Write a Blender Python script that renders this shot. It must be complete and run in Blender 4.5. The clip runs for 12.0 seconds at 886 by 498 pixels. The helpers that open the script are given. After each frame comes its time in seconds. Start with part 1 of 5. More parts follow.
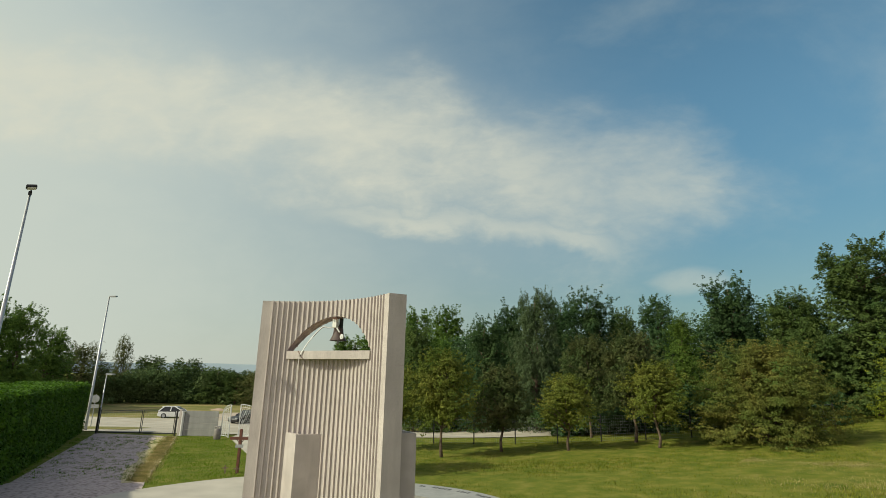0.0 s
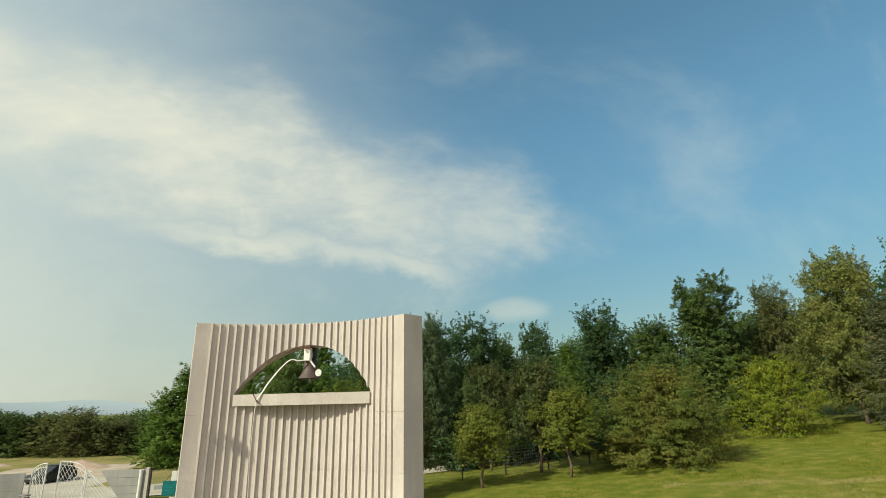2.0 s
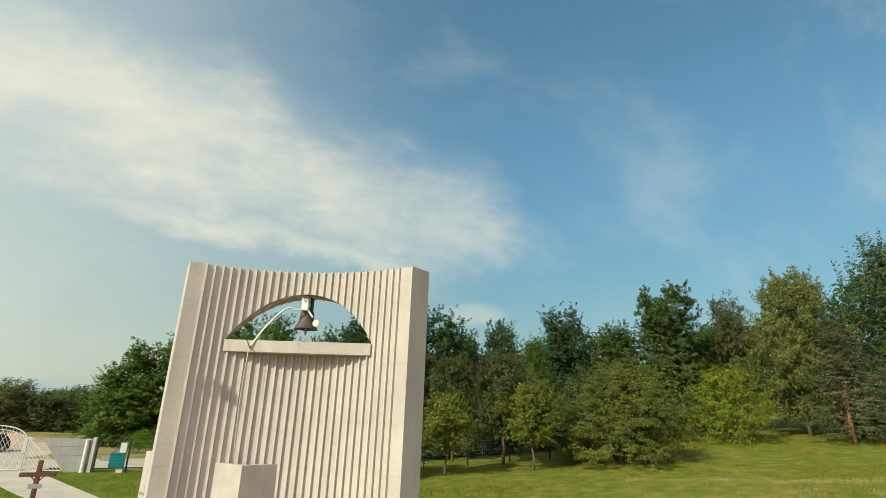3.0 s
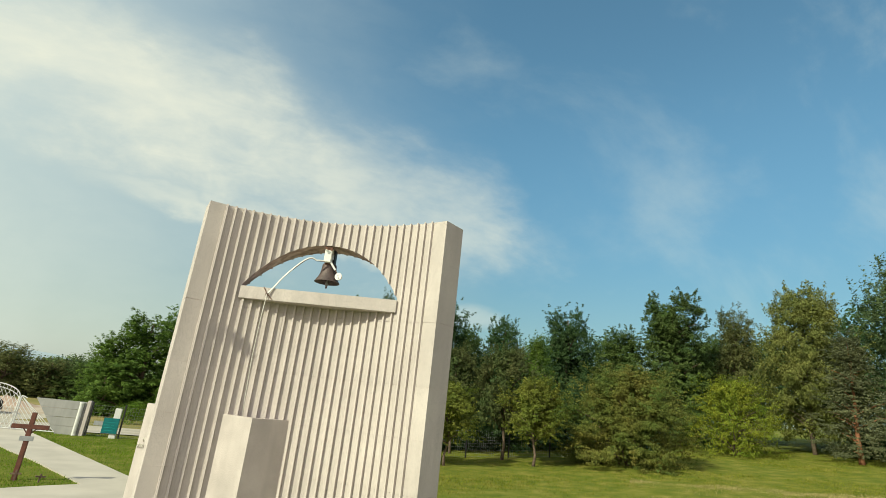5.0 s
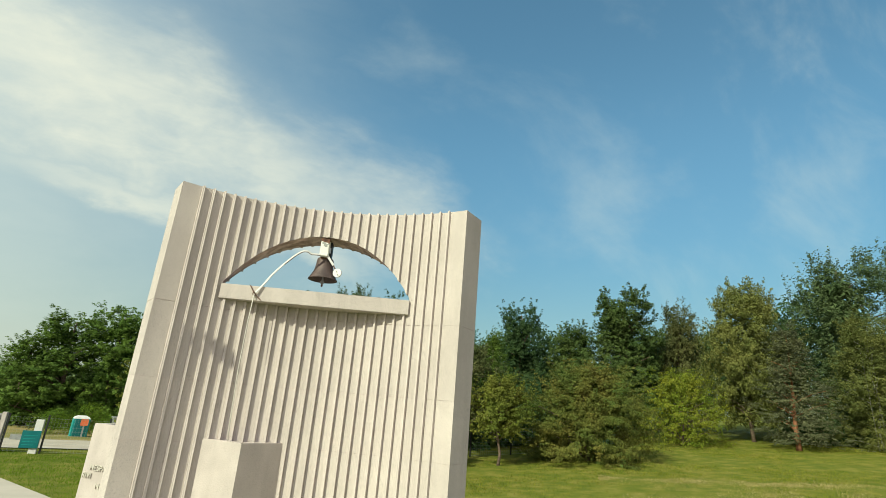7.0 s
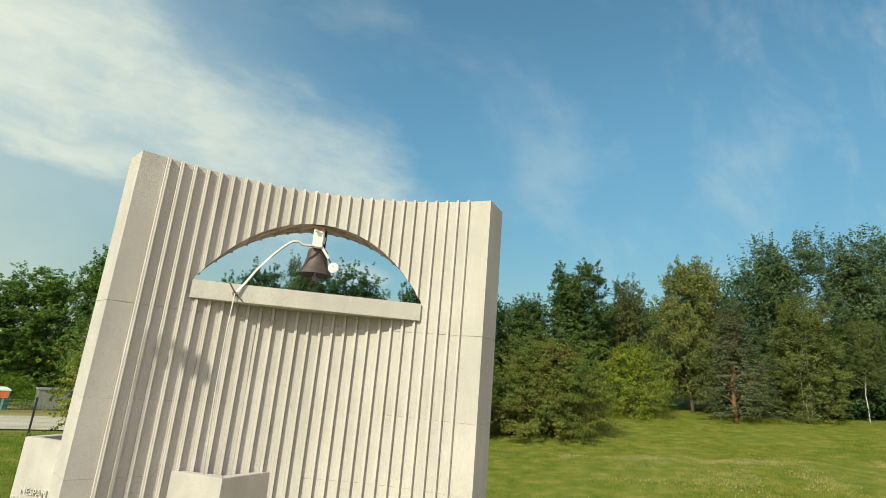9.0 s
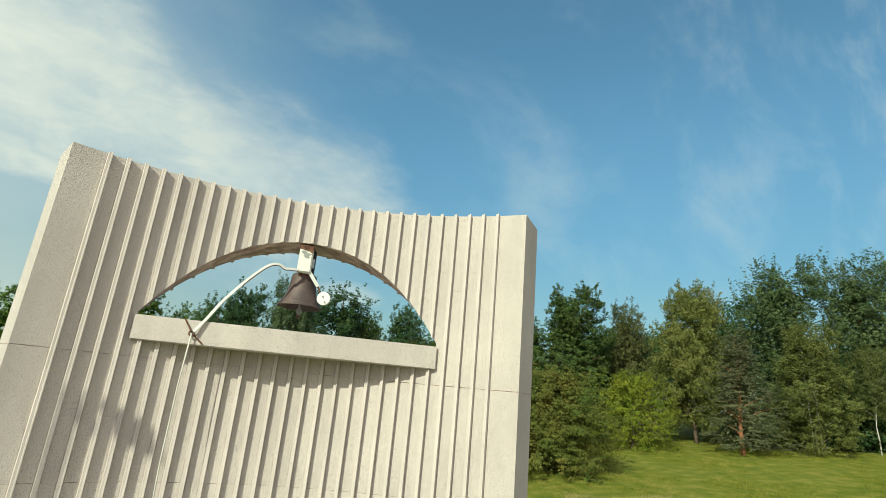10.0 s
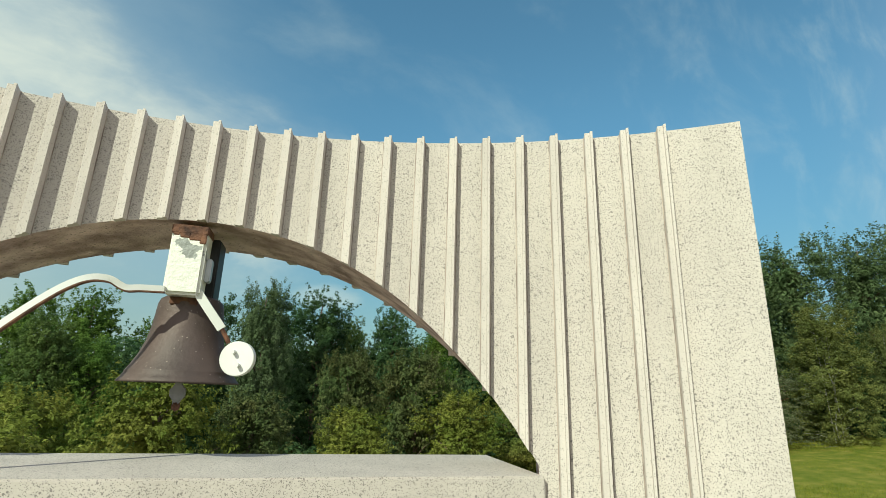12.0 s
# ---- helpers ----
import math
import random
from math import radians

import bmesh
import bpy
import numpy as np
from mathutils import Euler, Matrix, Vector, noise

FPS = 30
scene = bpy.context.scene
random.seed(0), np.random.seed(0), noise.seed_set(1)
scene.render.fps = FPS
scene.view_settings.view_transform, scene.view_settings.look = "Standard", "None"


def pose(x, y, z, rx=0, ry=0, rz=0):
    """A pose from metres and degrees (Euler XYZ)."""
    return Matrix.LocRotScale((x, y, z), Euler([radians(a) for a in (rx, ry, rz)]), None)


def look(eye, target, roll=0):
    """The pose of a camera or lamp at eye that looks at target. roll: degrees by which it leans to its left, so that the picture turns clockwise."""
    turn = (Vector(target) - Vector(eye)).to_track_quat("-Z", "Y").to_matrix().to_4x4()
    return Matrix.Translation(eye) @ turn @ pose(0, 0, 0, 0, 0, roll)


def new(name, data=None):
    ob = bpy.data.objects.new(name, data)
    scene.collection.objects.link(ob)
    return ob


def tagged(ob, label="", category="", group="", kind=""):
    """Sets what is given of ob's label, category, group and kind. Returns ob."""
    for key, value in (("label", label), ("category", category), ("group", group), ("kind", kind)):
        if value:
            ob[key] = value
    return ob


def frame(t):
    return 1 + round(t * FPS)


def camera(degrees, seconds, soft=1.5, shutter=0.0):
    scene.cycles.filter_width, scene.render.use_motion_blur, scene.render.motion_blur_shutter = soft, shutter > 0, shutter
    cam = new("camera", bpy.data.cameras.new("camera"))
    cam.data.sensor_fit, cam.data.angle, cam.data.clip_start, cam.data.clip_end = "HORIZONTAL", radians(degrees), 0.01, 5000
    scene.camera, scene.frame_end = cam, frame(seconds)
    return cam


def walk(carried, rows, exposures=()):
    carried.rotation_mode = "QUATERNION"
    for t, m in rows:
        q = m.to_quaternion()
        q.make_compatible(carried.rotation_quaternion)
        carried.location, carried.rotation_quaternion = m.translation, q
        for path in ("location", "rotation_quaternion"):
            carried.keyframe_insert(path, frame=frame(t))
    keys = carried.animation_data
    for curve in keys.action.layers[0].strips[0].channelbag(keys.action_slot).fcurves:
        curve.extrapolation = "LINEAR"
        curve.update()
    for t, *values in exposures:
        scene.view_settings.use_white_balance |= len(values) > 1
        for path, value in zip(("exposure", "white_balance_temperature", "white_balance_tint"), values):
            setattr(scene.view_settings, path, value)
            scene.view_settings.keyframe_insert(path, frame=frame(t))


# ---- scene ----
cam = camera(82.0, 12.0, soft=0.45)
PATH = [
    (0, (1.725, 1.554, 4.111), (1.349, 3.456, 4.602), 1.16),
    (0.5, (0.662, 2.318, 4.551), (0.391, 4.225, 5.087), 3.27),
    (1, (-0.345, 2.851, 4.742), (-0.491, 4.759, 5.324), 3.07),
    (1.5, (-1.429, 3.471, 4.714), (-1.360, 5.379, 5.309), -0.18),
    (2, (-2.141, 3.927, 4.450), (-1.903, 5.824, 5.037), -1.21),
    (2.5, (-2.629, 4.225, 4.069), (-2.290, 6.106, 4.657), 0.28),
    (3, (-2.907, 4.463, 3.716), (-2.529, 6.334, 4.310), 2.16),
    (3.5, (-3.075, 4.631, 3.434), (-2.694, 6.506, 4.016), 3.96),
    (5.5, (-3.359, 5.716, 3.153), (-2.978, 7.585, 3.754), 6.71),
    (6, (-3.585, 6.160, 3.284), (-3.130, 7.990, 3.948), 5.47),
    (6.5, (-3.823, 6.371, 3.298), (-3.294, 8.186, 3.952), 4.78),
    (7, (-4.085, 6.550, 3.331), (-3.493, 8.366, 3.925), 4.72),
    (9, (-4.635, 7.722, 3.916), (-3.828, 9.489, 4.395), 4.92),
    (9.5, (-4.535, 8.353, 4.068), (-3.717, 10.098, 4.605), 4.74),
    (10, (-4.371, 9.024, 4.268), (-3.547, 10.758, 4.827), 5.25),
    (10.5, (-4.172, 9.732, 4.492), (-3.346, 11.466, 5.047), 5.91),
    (11, (-3.995, 10.435, 4.705), (-3.150, 12.158, 5.267), 4.20),
    (11.5, (-3.807, 11.178, 4.867), (-2.913, 12.873, 5.442), 0.26),
    (12, (-3.525, 11.795, 4.967), (-2.625, 13.493, 5.520), 1.70),
]
walk(cam, [(t, look(eye, target, roll)) for t, eye, target, roll in PATH],
     [(0, -0.22, 6500, 8), (1.0, -0.06, 6550, 8), (2.5, 0.06, 6550, 8), (5.5, 0.13, 6400, 6), (9.5, 0.14, 6220, 4), (12, 0.05, 6000, 2)])

# ---------------------------------------------------------------- light
SUN_AZ, SUN_EL = Vector((-0.838, -0.546, 0)).normalized(), radians(35.5)
S = Vector((SUN_AZ.x * math.cos(SUN_EL), SUN_AZ.y * math.cos(SUN_EL), math.sin(SUN_EL)))
sun = new("sun", bpy.data.lights.new("sun", "SUN"))
sun.data.energy, sun.data.angle, sun.data.color = 4.4, radians(0.53), (1.0, 0.98, 0.735)
sun.matrix_world = look(S * 50, (0, 0, 0))
scene.view_settings.exposure = 0.0


def sky_world():
    """A hazy blue evening sky with one long drift of thin cloud."""
    w = bpy.data.worlds.new("sky")
    scene.world = w
    w.use_nodes = True
    nt = w.node_tree
    nt.nodes.clear()
    N = lambda kind, **kw: node(nt, kind, **kw)
    link = nt.links.new
    sky = N("ShaderNodeTexSky")
    sky.sky_type, sky.sun_disc = "NISHITA", False
    sky.sun_elevation, sky.sun_rotation = SUN_EL, math.atan2(S.x, S.y)
    sky.air_density, sky.dust_density, sky.ozone_density = 1.0, 1.2, 1.6
    tc = N("ShaderNodeTexCoord")
    # the sky laid flat on a plane that faces the middle of the cloud
    fwd = Vector((-0.130, 0.9615, 0.242)).normalized()
    level = Vector((fwd.y, -fwd.x, 0)).normalized()
    above = level.cross(fwd)
    right = (level * math.cos(radians(2.2)) + above * math.sin(radians(2.2))).normalized()
    up = right.cross(fwd).normalized()

    def dot(v):
        d = N("ShaderNodeVectorMath", operation="DOT_PRODUCT")
        link(tc.outputs["Generated"], d.inputs[0])
        d.inputs[1].default_value = v
        return d.outputs["Value"]

    def mth(op, a, b=None, clamp=False):
        m = N("ShaderNodeMath", operation=op)
        m.use_clamp = clamp
        for i, v in enumerate((a, b)):
            if v is None:
                continue
            if isinstance(v, (int, float)):
                m.inputs[i].default_value = v
            else:
                link(v, m.inputs[i])
        return m.outputs[0]

    def ramp(v, lo, hi):
        m = N("ShaderNodeMapRange")
        m.interpolation_type = "SMOOTHSTEP"
        link(v, m.inputs[0])
        m.inputs[1].default_value, m.inputs[2].default_value = lo, hi
        return m.outputs[0]

    depth = mth("MAXIMUM", dot(fwd), 0.15)
    a, b = mth("DIVIDE", dot(right), depth), mth("DIVIDE", dot(up), depth)
    com = N("ShaderNodeCombineXYZ")
    link(a, com.inputs[0]), link(b, com.inputs[1])

    def cloudnoise(scale, detail, stretch, rot):
        mp = N("ShaderNodeMapping")
        mp.inputs["Rotation"].default_value = (0, 0, radians(rot))
        mp.inputs["Scale"].default_value = (1.0, stretch, 1.0)
        link(com.outputs[0], mp.inputs[0])
        t = N("ShaderNodeTexNoise")
        t.inputs["Scale"].default_value, t.inputs["Detail"].default_value = scale, detail
        t.inputs["Roughness"].default_value, t.inputs["Distortion"].default_value = 0.58, 0.35
        link(mp.outputs[0], t.inputs["Vector"])
        return t.outputs["Fac"]

    n1, n2, n3 = cloudnoise(2.2, 8, 1.7, 22), cloudnoise(6.0, 9, 1.5, 20), cloudnoise(13.0, 10, 2.6, 24)
    warp = mth("ADD", mth("MULTIPLY", mth("SUBTRACT", n1, 0.5), 0.17), mth("MULTIPLY", mth("SUBTRACT", n2, 0.5), 0.15))
    warp = mth("ADD", warp, mth("MULTIPLY", mth("SUBTRACT", n3, 0.5), 0.05))

    def outline(stops):
        """The height of one edge of the drift over its length, through the given stops."""
        r = N("ShaderNodeValToRGB")
        el = r.color_ramp.elements
        for i, (x, h) in enumerate(stops):
            e = el[i] if i < 2 else el.new((x + 1.2) / 2.4)
            e.position = (x + 1.2) / 2.4
            v = (h + 0.3) / 1.2
            e.color = (v, v, v, 1)
        link(mth("DIVIDE", mth("ADD", a, 1.2), 2.4), r.inputs[0])
        return mth("SUBTRACT", mth("MULTIPLY", r.outputs[0], 1.2), 0.3)

    # the drift falls from the upper left and bends down to a blunt tip on the right
    top = outline([(-1.15, 0.55), (-0.71, 0.47), (-0.48, 0.405), (-0.25, 0.38), (-0.06, 0.355), (0.04, 0.285), (0.23, 0.245), (0.42, 0.225), (0.50, 0.17), (0.60, 0.08), (1.1, -0.2)])
    foot = outline([(-1.15, 0.27), (-0.6, 0.20), (-0.3, 0.13), (-0.1, 0.055), (0.03, 0.02), (0.18, -0.045), (0.29, -0.06), (0.41, -0.01), (0.50, 0.05), (0.60, 0.08), (1.1, 0.3)])
    over = ramp(mth("ADD", mth("SUBTRACT", top, b), warp), -0.06, 0.13)
    under = ramp(mth("ADD", mth("SUBTRACT", b, foot), mth("MULTIPLY", warp, 1.6)), -0.07, 0.16)
    fill = mth("ADD", 0.22, mth("ADD", mth("MULTIPLY", n2, 0.62), mth("MULTIPLY", n3, 0.46)))
    thin = mth("SUBTRACT", 1.0, mth("MULTIPLY", ramp(a, -0.25, 0.62), 0.42))
    drift = mth("MULTIPLY", mth("MULTIPLY", mth("MULTIPLY", over, under), fill), thin)
    # a thinner streak below it
    line = mth("SUBTRACT", 0.045, mth("MULTIPLY", a, 0.20))
    near = mth("SUBTRACT", 1.0, ramp(mth("ABSOLUTE", mth("ADD", mth("SUBTRACT", b, line), mth("MULTIPLY", warp, 0.8))), 0.0, 0.055))
    span = mth("MULTIPLY", ramp(a, -0.42, -0.15), mth("SUBTRACT", 1.0, ramp(a, 0.20, 0.36)))
    drift = mth("MAXIMUM", drift, mth("MULTIPLY", mth("MULTIPLY", near, span), mth("MULTIPLY", n2, 1.15)))
    # thin veils above and to the right
    veil = mth("MULTIPLY", ramp(cloudnoise(1.5, 9, 1.8, -35), 0.46, 0.80), 0.26)
    lean = mth("ADD", mth("ADD", a, mth("MULTIPLY", b, 0.45)), mth("MULTIPLY", warp, 1.6))
    haze_left = mth("MULTIPLY", mth("SUBTRACT", 1.0, ramp(lean, -1.0, 0.62)), 0.92)
    low = N("ShaderNodeSeparateXYZ")
    link(tc.outputs["Generated"], low.inputs[0])
    haze_low = mth("MULTIPLY", mth("SUBTRACT", 1.0, ramp(low.outputs["Z"], -0.05, 0.30)), 0.22)
    # a small low puff
    puff_d = mth("ADD", mth("POWER", mth("DIVIDE", mth("SUBTRACT", a, 0.415), 0.075), 2.0), mth("POWER", mth("DIVIDE", mth("ADD", b, 0.072), 0.026), 2.0))
    puff = mth("MULTIPLY", mth("SUBTRACT", 1.0, ramp(mth("ADD", puff_d, mth("MULTIPLY", warp, 14.0)), -0.6, 1.5)), 0.42)
    soft = mth("MAXIMUM", mth("MAXIMUM", haze_left, haze_low), veil)
    cloud = mth("MAXIMUM", drift, puff)
    front = ramp(dot(fwd), 0.0, 0.35)
    cloud, soft = mth("MULTIPLY", cloud, front), mth("MULTIPLY", soft, 1.0)

    blue = N("ShaderNodeMix", data_type="RGBA", blend_type="MULTIPLY")
    blue.inputs[0].default_value = 1.0
    link(sky.outputs[0], blue.inputs[6])
    grad = N("ShaderNodeMix", data_type="RGBA")
    link(ramp(low.outputs["Z"], -0.05, 0.55), grad.inputs[0])
    grad.inputs[6].default_value, grad.inputs[7].default_value = SKY_LOW, SKY_TINT
    link(grad.outputs[2], blue.inputs[7])
    m1 = N("ShaderNodeMix", data_type="RGBA")
    link(soft, m1.inputs[0]), link(blue.outputs[2], m1.inputs[6])
    m1.inputs[7].default_value = HAZE
    m2 = N("ShaderNodeMix", data_type="RGBA")
    link(cloud, m2.inputs[0]), link(m1.outputs[2], m2.inputs[6])
    m2.inputs[7].default_value = CLOUD
    m3 = N("ShaderNodeMix", data_type="RGBA")
    link(mth("MULTIPLY", mth("SUBTRACT", 1.0, ramp(dot(fwd), -0.35, 0.35)), 0.7), m3.inputs[0]), link(m2.outputs[2], m3.inputs[6])
    m3.inputs[7].default_value = SUN_HAZE
    bg, out = N("ShaderNodeBackground"), N("ShaderNodeOutputWorld")
    bg.inputs["Strength"].default_value = 0.092
    link(m3.outputs[2], bg.inputs["Color"]), link(bg.outputs[0], out.inputs[0])


SKY_TINT = (1.25, 1.76, 1.57, 1)
SKY_LOW = (0.62, 0.75, 0.64, 1)
HAZE = (7.65, 8.15, 7.15, 1)
SUN_HAZE = (10.6, 9.3, 9.4, 1)
CLOUD = (8.5, 8.5, 7.05, 1)


def node(nt, kind, **kw):
    n = nt.nodes.new(kind)
    if "operation" in kw:
        n.operation = kw["operation"]
    if "data_type" in kw:
        n.data_type = kw["data_type"]
    if "blend_type" in kw:
        n.blend_type = kw["blend_type"]
    return n


sky_world()


# ---------------------------------------------------------------- materials
def material(name, colors, rough=0.8, scale=4.0, detail=8, bump=0.0, bump_scale=60.0, speck=None, metal=0.0,
             island=0.0, objrand=0.0, streak=0.0, trans=0.0, contrast=(0.3, 0.7)):
    """Two or three colours mixed by noise at real-world size, with grain, specks and relief."""
    m = bpy.data.materials.new(name)
    m.use_nodes = True
    nt = m.node_tree
    b = nt.nodes["Principled BSDF"]
    link = nt.links.new
    geo = node(nt, "ShaderNodeNewGeometry")
    n = node(nt, "ShaderNodeTexNoise")
    n.inputs["Scale"].default_value, n.inputs["Detail"].default_value = scale, detail
    link(geo.outputs["Position"], n.inputs["Vector"])
    r = node(nt, "ShaderNodeValToRGB")
    el = r.color_ramp.elements
    lo, hi = contrast
    el[0].position, el[1].position = lo, hi
    el[0].color, el[1].color = (*colors[0], 1), (*colors[-1], 1)
    if len(colors) == 3:
        e = el.new((lo + hi) / 2)
        e.color = (*colors[1], 1)
    link(n.outputs["Fac"], r.inputs["Fac"])
    col = r.outputs["Color"]

    def mult(col, fac_socket, lo, hi):
        mr = node(nt, "ShaderNodeMapRange")
        link(fac_socket, mr.inputs[0])
        mr.inputs[3].default_value, mr.inputs[4].default_value = lo, hi
        mx = node(nt, "ShaderNodeMix", data_type="RGBA", blend_type="MULTIPLY")
        mx.inputs[0].default_value = 1.0
        link(col, mx.inputs[6])
        link(mr.outputs[0], mx.inputs[7])
        return mx.outputs[2]

    if island:
        col = mult(col, geo.outputs["Random Per Island"], 1 - island, 1 + island)
    if objrand:
        oi = node(nt, "ShaderNodeObjectInfo")
        col = mult(col, oi.outputs["Random"], 1 - objrand, 1 + objrand)
    if speck:
        for (sc, dark, thr) in speck:
            v = node(nt, "ShaderNodeTexVoronoi")
            v.inputs["Scale"].default_value = sc
            link(geo.outputs["Position"], v.inputs["Vector"])
            sep = node(nt, "ShaderNodeSeparateColor")
            link(v.outputs["Color"], sep.inputs[0])
            lt = node(nt, "ShaderNodeMath", operation="LESS_THAN")
            link(sep.outputs[0], lt.inputs[0])
            lt.inputs[1].default_value = thr
            near = node(nt, "ShaderNodeMath", operation="LESS_THAN")
            link(v.outputs["Distance"], near.inputs[0])
            near.inputs[1].default_value = 0.42
            both = node(nt, "ShaderNodeMath", operation="MULTIPLY")
            link(lt.outputs[0], both.inputs[0]), link(near.outputs[0], both.inputs[1])
            mx = node(nt, "ShaderNodeMix", data_type="RGBA")
            link(both.outputs[0], mx.inputs[0]), link(col, mx.inputs[6])
            mx.inputs[7].default_value = (*dark, 1)
            col = mx.outputs[2]
    if streak:
        mp = node(nt, "ShaderNodeMapping")
        mp.inputs["Scale"].default_value = (3.5, 3.5, 0.28)
        link(geo.outputs["Position"], mp.inputs[0])
        s = node(nt, "ShaderNodeTexNoise")
        s.inputs["Scale"].default_value, s.inputs["Detail"].default_value = 1.6, 7
        link(mp.outputs[0], s.inputs["Vector"])
        mr = node(nt, "ShaderNodeMapRange")
        link(s.outputs["Fac"], mr.inputs[0])
        mr.inputs[1].default_value, mr.inputs[2].default_value = 0.35, 0.62
        mr.inputs[3].default_value, mr.inputs[4].default_value = 1 - streak, 1.0
        mx = node(nt, "ShaderNodeMix", data_type="RGBA", blend_type="MULTIPLY")
        mx.inputs[0].default_value = 1.0
        link(col, mx.inputs[6]), link(mr.outputs[0], mx.inputs[7])
        col = mx.outputs[2]
    link(col, b.inputs["Base Color"])
    b.inputs["Roughness"].default_value, b.inputs["Metallic"].default_value = rough, metal
    if rough >= 0.95:
        b.inputs["Specular IOR Level"].default_value = 0.15
    if bump:
        bn = node(nt, "ShaderNodeTexNoise")
        bn.inputs["Scale"].default_value, bn.inputs["Detail"].default_value = bump_scale, 6
        link(geo.outputs["Position"], bn.inputs["Vector"])
        bp = node(nt, "ShaderNodeBump")
        bp.inputs["Strength"].default_value, bp.inputs["Distance"].default_value = bump, 1.0 / bump_scale
        link(bn.outputs["Fac"], bp.inputs["Height"])
        link(bp.outputs[0], b.inputs["Normal"])
    if trans:
        out = nt.nodes["Material Output"]
        t = node(nt, "ShaderNodeBsdfTranslucent")
        link(col, t.inputs["Color"])
        mx = node(nt, "ShaderNodeMixShader")
        mx.inputs[0].default_value = trans
        link(b.outputs[0], mx.inputs[1]), link(t.outputs[0], mx.inputs[2])
        link(mx.outputs[0], out.inputs["Surface"])
        b.inputs["Specular IOR Level"].default_value = 0.12
    return m


M = {}
M["terrazzo"] = material("washed_concrete", [(0.516, 0.457, 0.424), (0.621, 0.556, 0.511)], 0.85, 1.3, 8, 0.28, 90, objrand=0.08,
                         speck=[(120, (0.24, 0.21, 0.20), 0.07), (200, (0.28, 0.245, 0.235), 0.22), (330, (0.17, 0.15, 0.14), 0.26)], streak=0.10)
M["smooth"] = material("smooth_concrete", [(0.446, 0.396, 0.369), (0.512, 0.455, 0.422), (0.595, 0.533, 0.496)], 0.8, 2.0, 8, 0.25, 60,
                       speck=[(140, (0.30, 0.265, 0.24), 0.10)], streak=0.08)
M["rib"] = material("rib_concrete", [(0.538, 0.479, 0.449), (0.626, 0.560, 0.524)], 0.8, 3.0, 8, 0.25, 120, speck=[(260, (0.27, 0.24, 0.22), 0.16)], streak=0.10)
M["seam"] = material("dark_rib_seam", [(0.213, 0.163, 0.144), (0.525, 0.438, 0.388)], 0.9, 9.0, 8, 0.3, 80, contrast=(0.38, 0.66))
# board-formed, stained concrete; the pinkish tone of the underside's shade is in the colour too
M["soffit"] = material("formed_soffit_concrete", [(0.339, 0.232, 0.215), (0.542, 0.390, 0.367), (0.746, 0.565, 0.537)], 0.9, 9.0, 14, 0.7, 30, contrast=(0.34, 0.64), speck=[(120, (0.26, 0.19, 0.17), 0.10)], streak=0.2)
M["bronze"] = material("weathered_bronze", [(0.075, 0.054, 0.050), (0.125, 0.088, 0.080)], 0.6, 6.0, 7, 0.15, 60, metal=0.25,
                       speck=[(190, (0.32, 0.26, 0.23), 0.012)], contrast=(0.35, 0.65), streak=0.18)
M["paint"] = material("peeling_white_paint", [(0.270, 0.279, 0.261), (0.297, 0.306, 0.288), (0.720, 0.711, 0.648)], 0.45, 15.0, 5, 0.25, 50, contrast=(0.405, 0.425))
M["rust"] = material("rusty_iron", [(0.05, 0.022, 0.015), (0.20, 0.09, 0.05)], 0.85, 30.0, 6, 0.5, 80)
M["black"] = material("dark_steel", [(0.012, 0.012, 0.013), (0.03, 0.03, 0.032)], 0.5, 12.0)
M["lead"] = material("grey_iron", [(0.20, 0.20, 0.215), (0.29, 0.285, 0.30)], 0.6, 20.0, 6, 0.2, 60)
M["galv"] = material("galvanised_steel", [(0.36, 0.37, 0.38), (0.48, 0.49, 0.50)], 0.45, 9.0, metal=0.5)
M["binmetal"] = material("worn_grey_bin_metal", [(0.20, 0.18, 0.165), (0.30, 0.275, 0.255)], 0.6, 12.0, 6, 0.1, 40, metal=0.2)
M["cable"] = material("pale_cable", [(0.495, 0.477, 0.423), (0.594, 0.576, 0.513)], 0.6, 9.0)
M["grass"] = material("lawn", [(0.094, 0.127, 0.013), (0.155, 0.167, 0.024), (0.255, 0.226, 0.055)], 0.95, 1.6, 14, 0.8, 22, contrast=(0.30, 0.78))
M["blade"] = material("grass_blades", [(0.111, 0.151, 0.014), (0.182, 0.194, 0.025), (0.288, 0.256, 0.062)], 0.8, 1.6, 14, island=0.4, trans=0.25, contrast=(0.30, 0.78))
M["freshblade"] = material("fresh_grass_blades", [(0.100, 0.185, 0.011), (0.166, 0.252, 0.021)], 0.8, 1.2, 10, island=0.35, trans=0.25)
M["dryblade"] = material("dry_grass_blades", [(0.215, 0.205, 0.060), (0.440, 0.360, 0.170)], 0.85, 2.0, 10, island=0.35, trans=0.2)
M["meadow"] = material("rough_meadow", [(0.138, 0.159, 0.037), (0.339, 0.265, 0.117)], 0.95, 0.25, 9, 0.8, 12)
M["gravel"] = material("pale_gravel_road", [(0.390, 0.341, 0.273), (0.536, 0.488, 0.409)], 0.95, 0.5, 9, 0.6, 25)
M["drive"] = material("worn_gravel_drive", [(0.276, 0.228, 0.201), (0.445, 0.355, 0.334), (0.530, 0.435, 0.408)], 0.95, 8.0, 15, 0.8, 40, contrast=(0.34, 0.60))
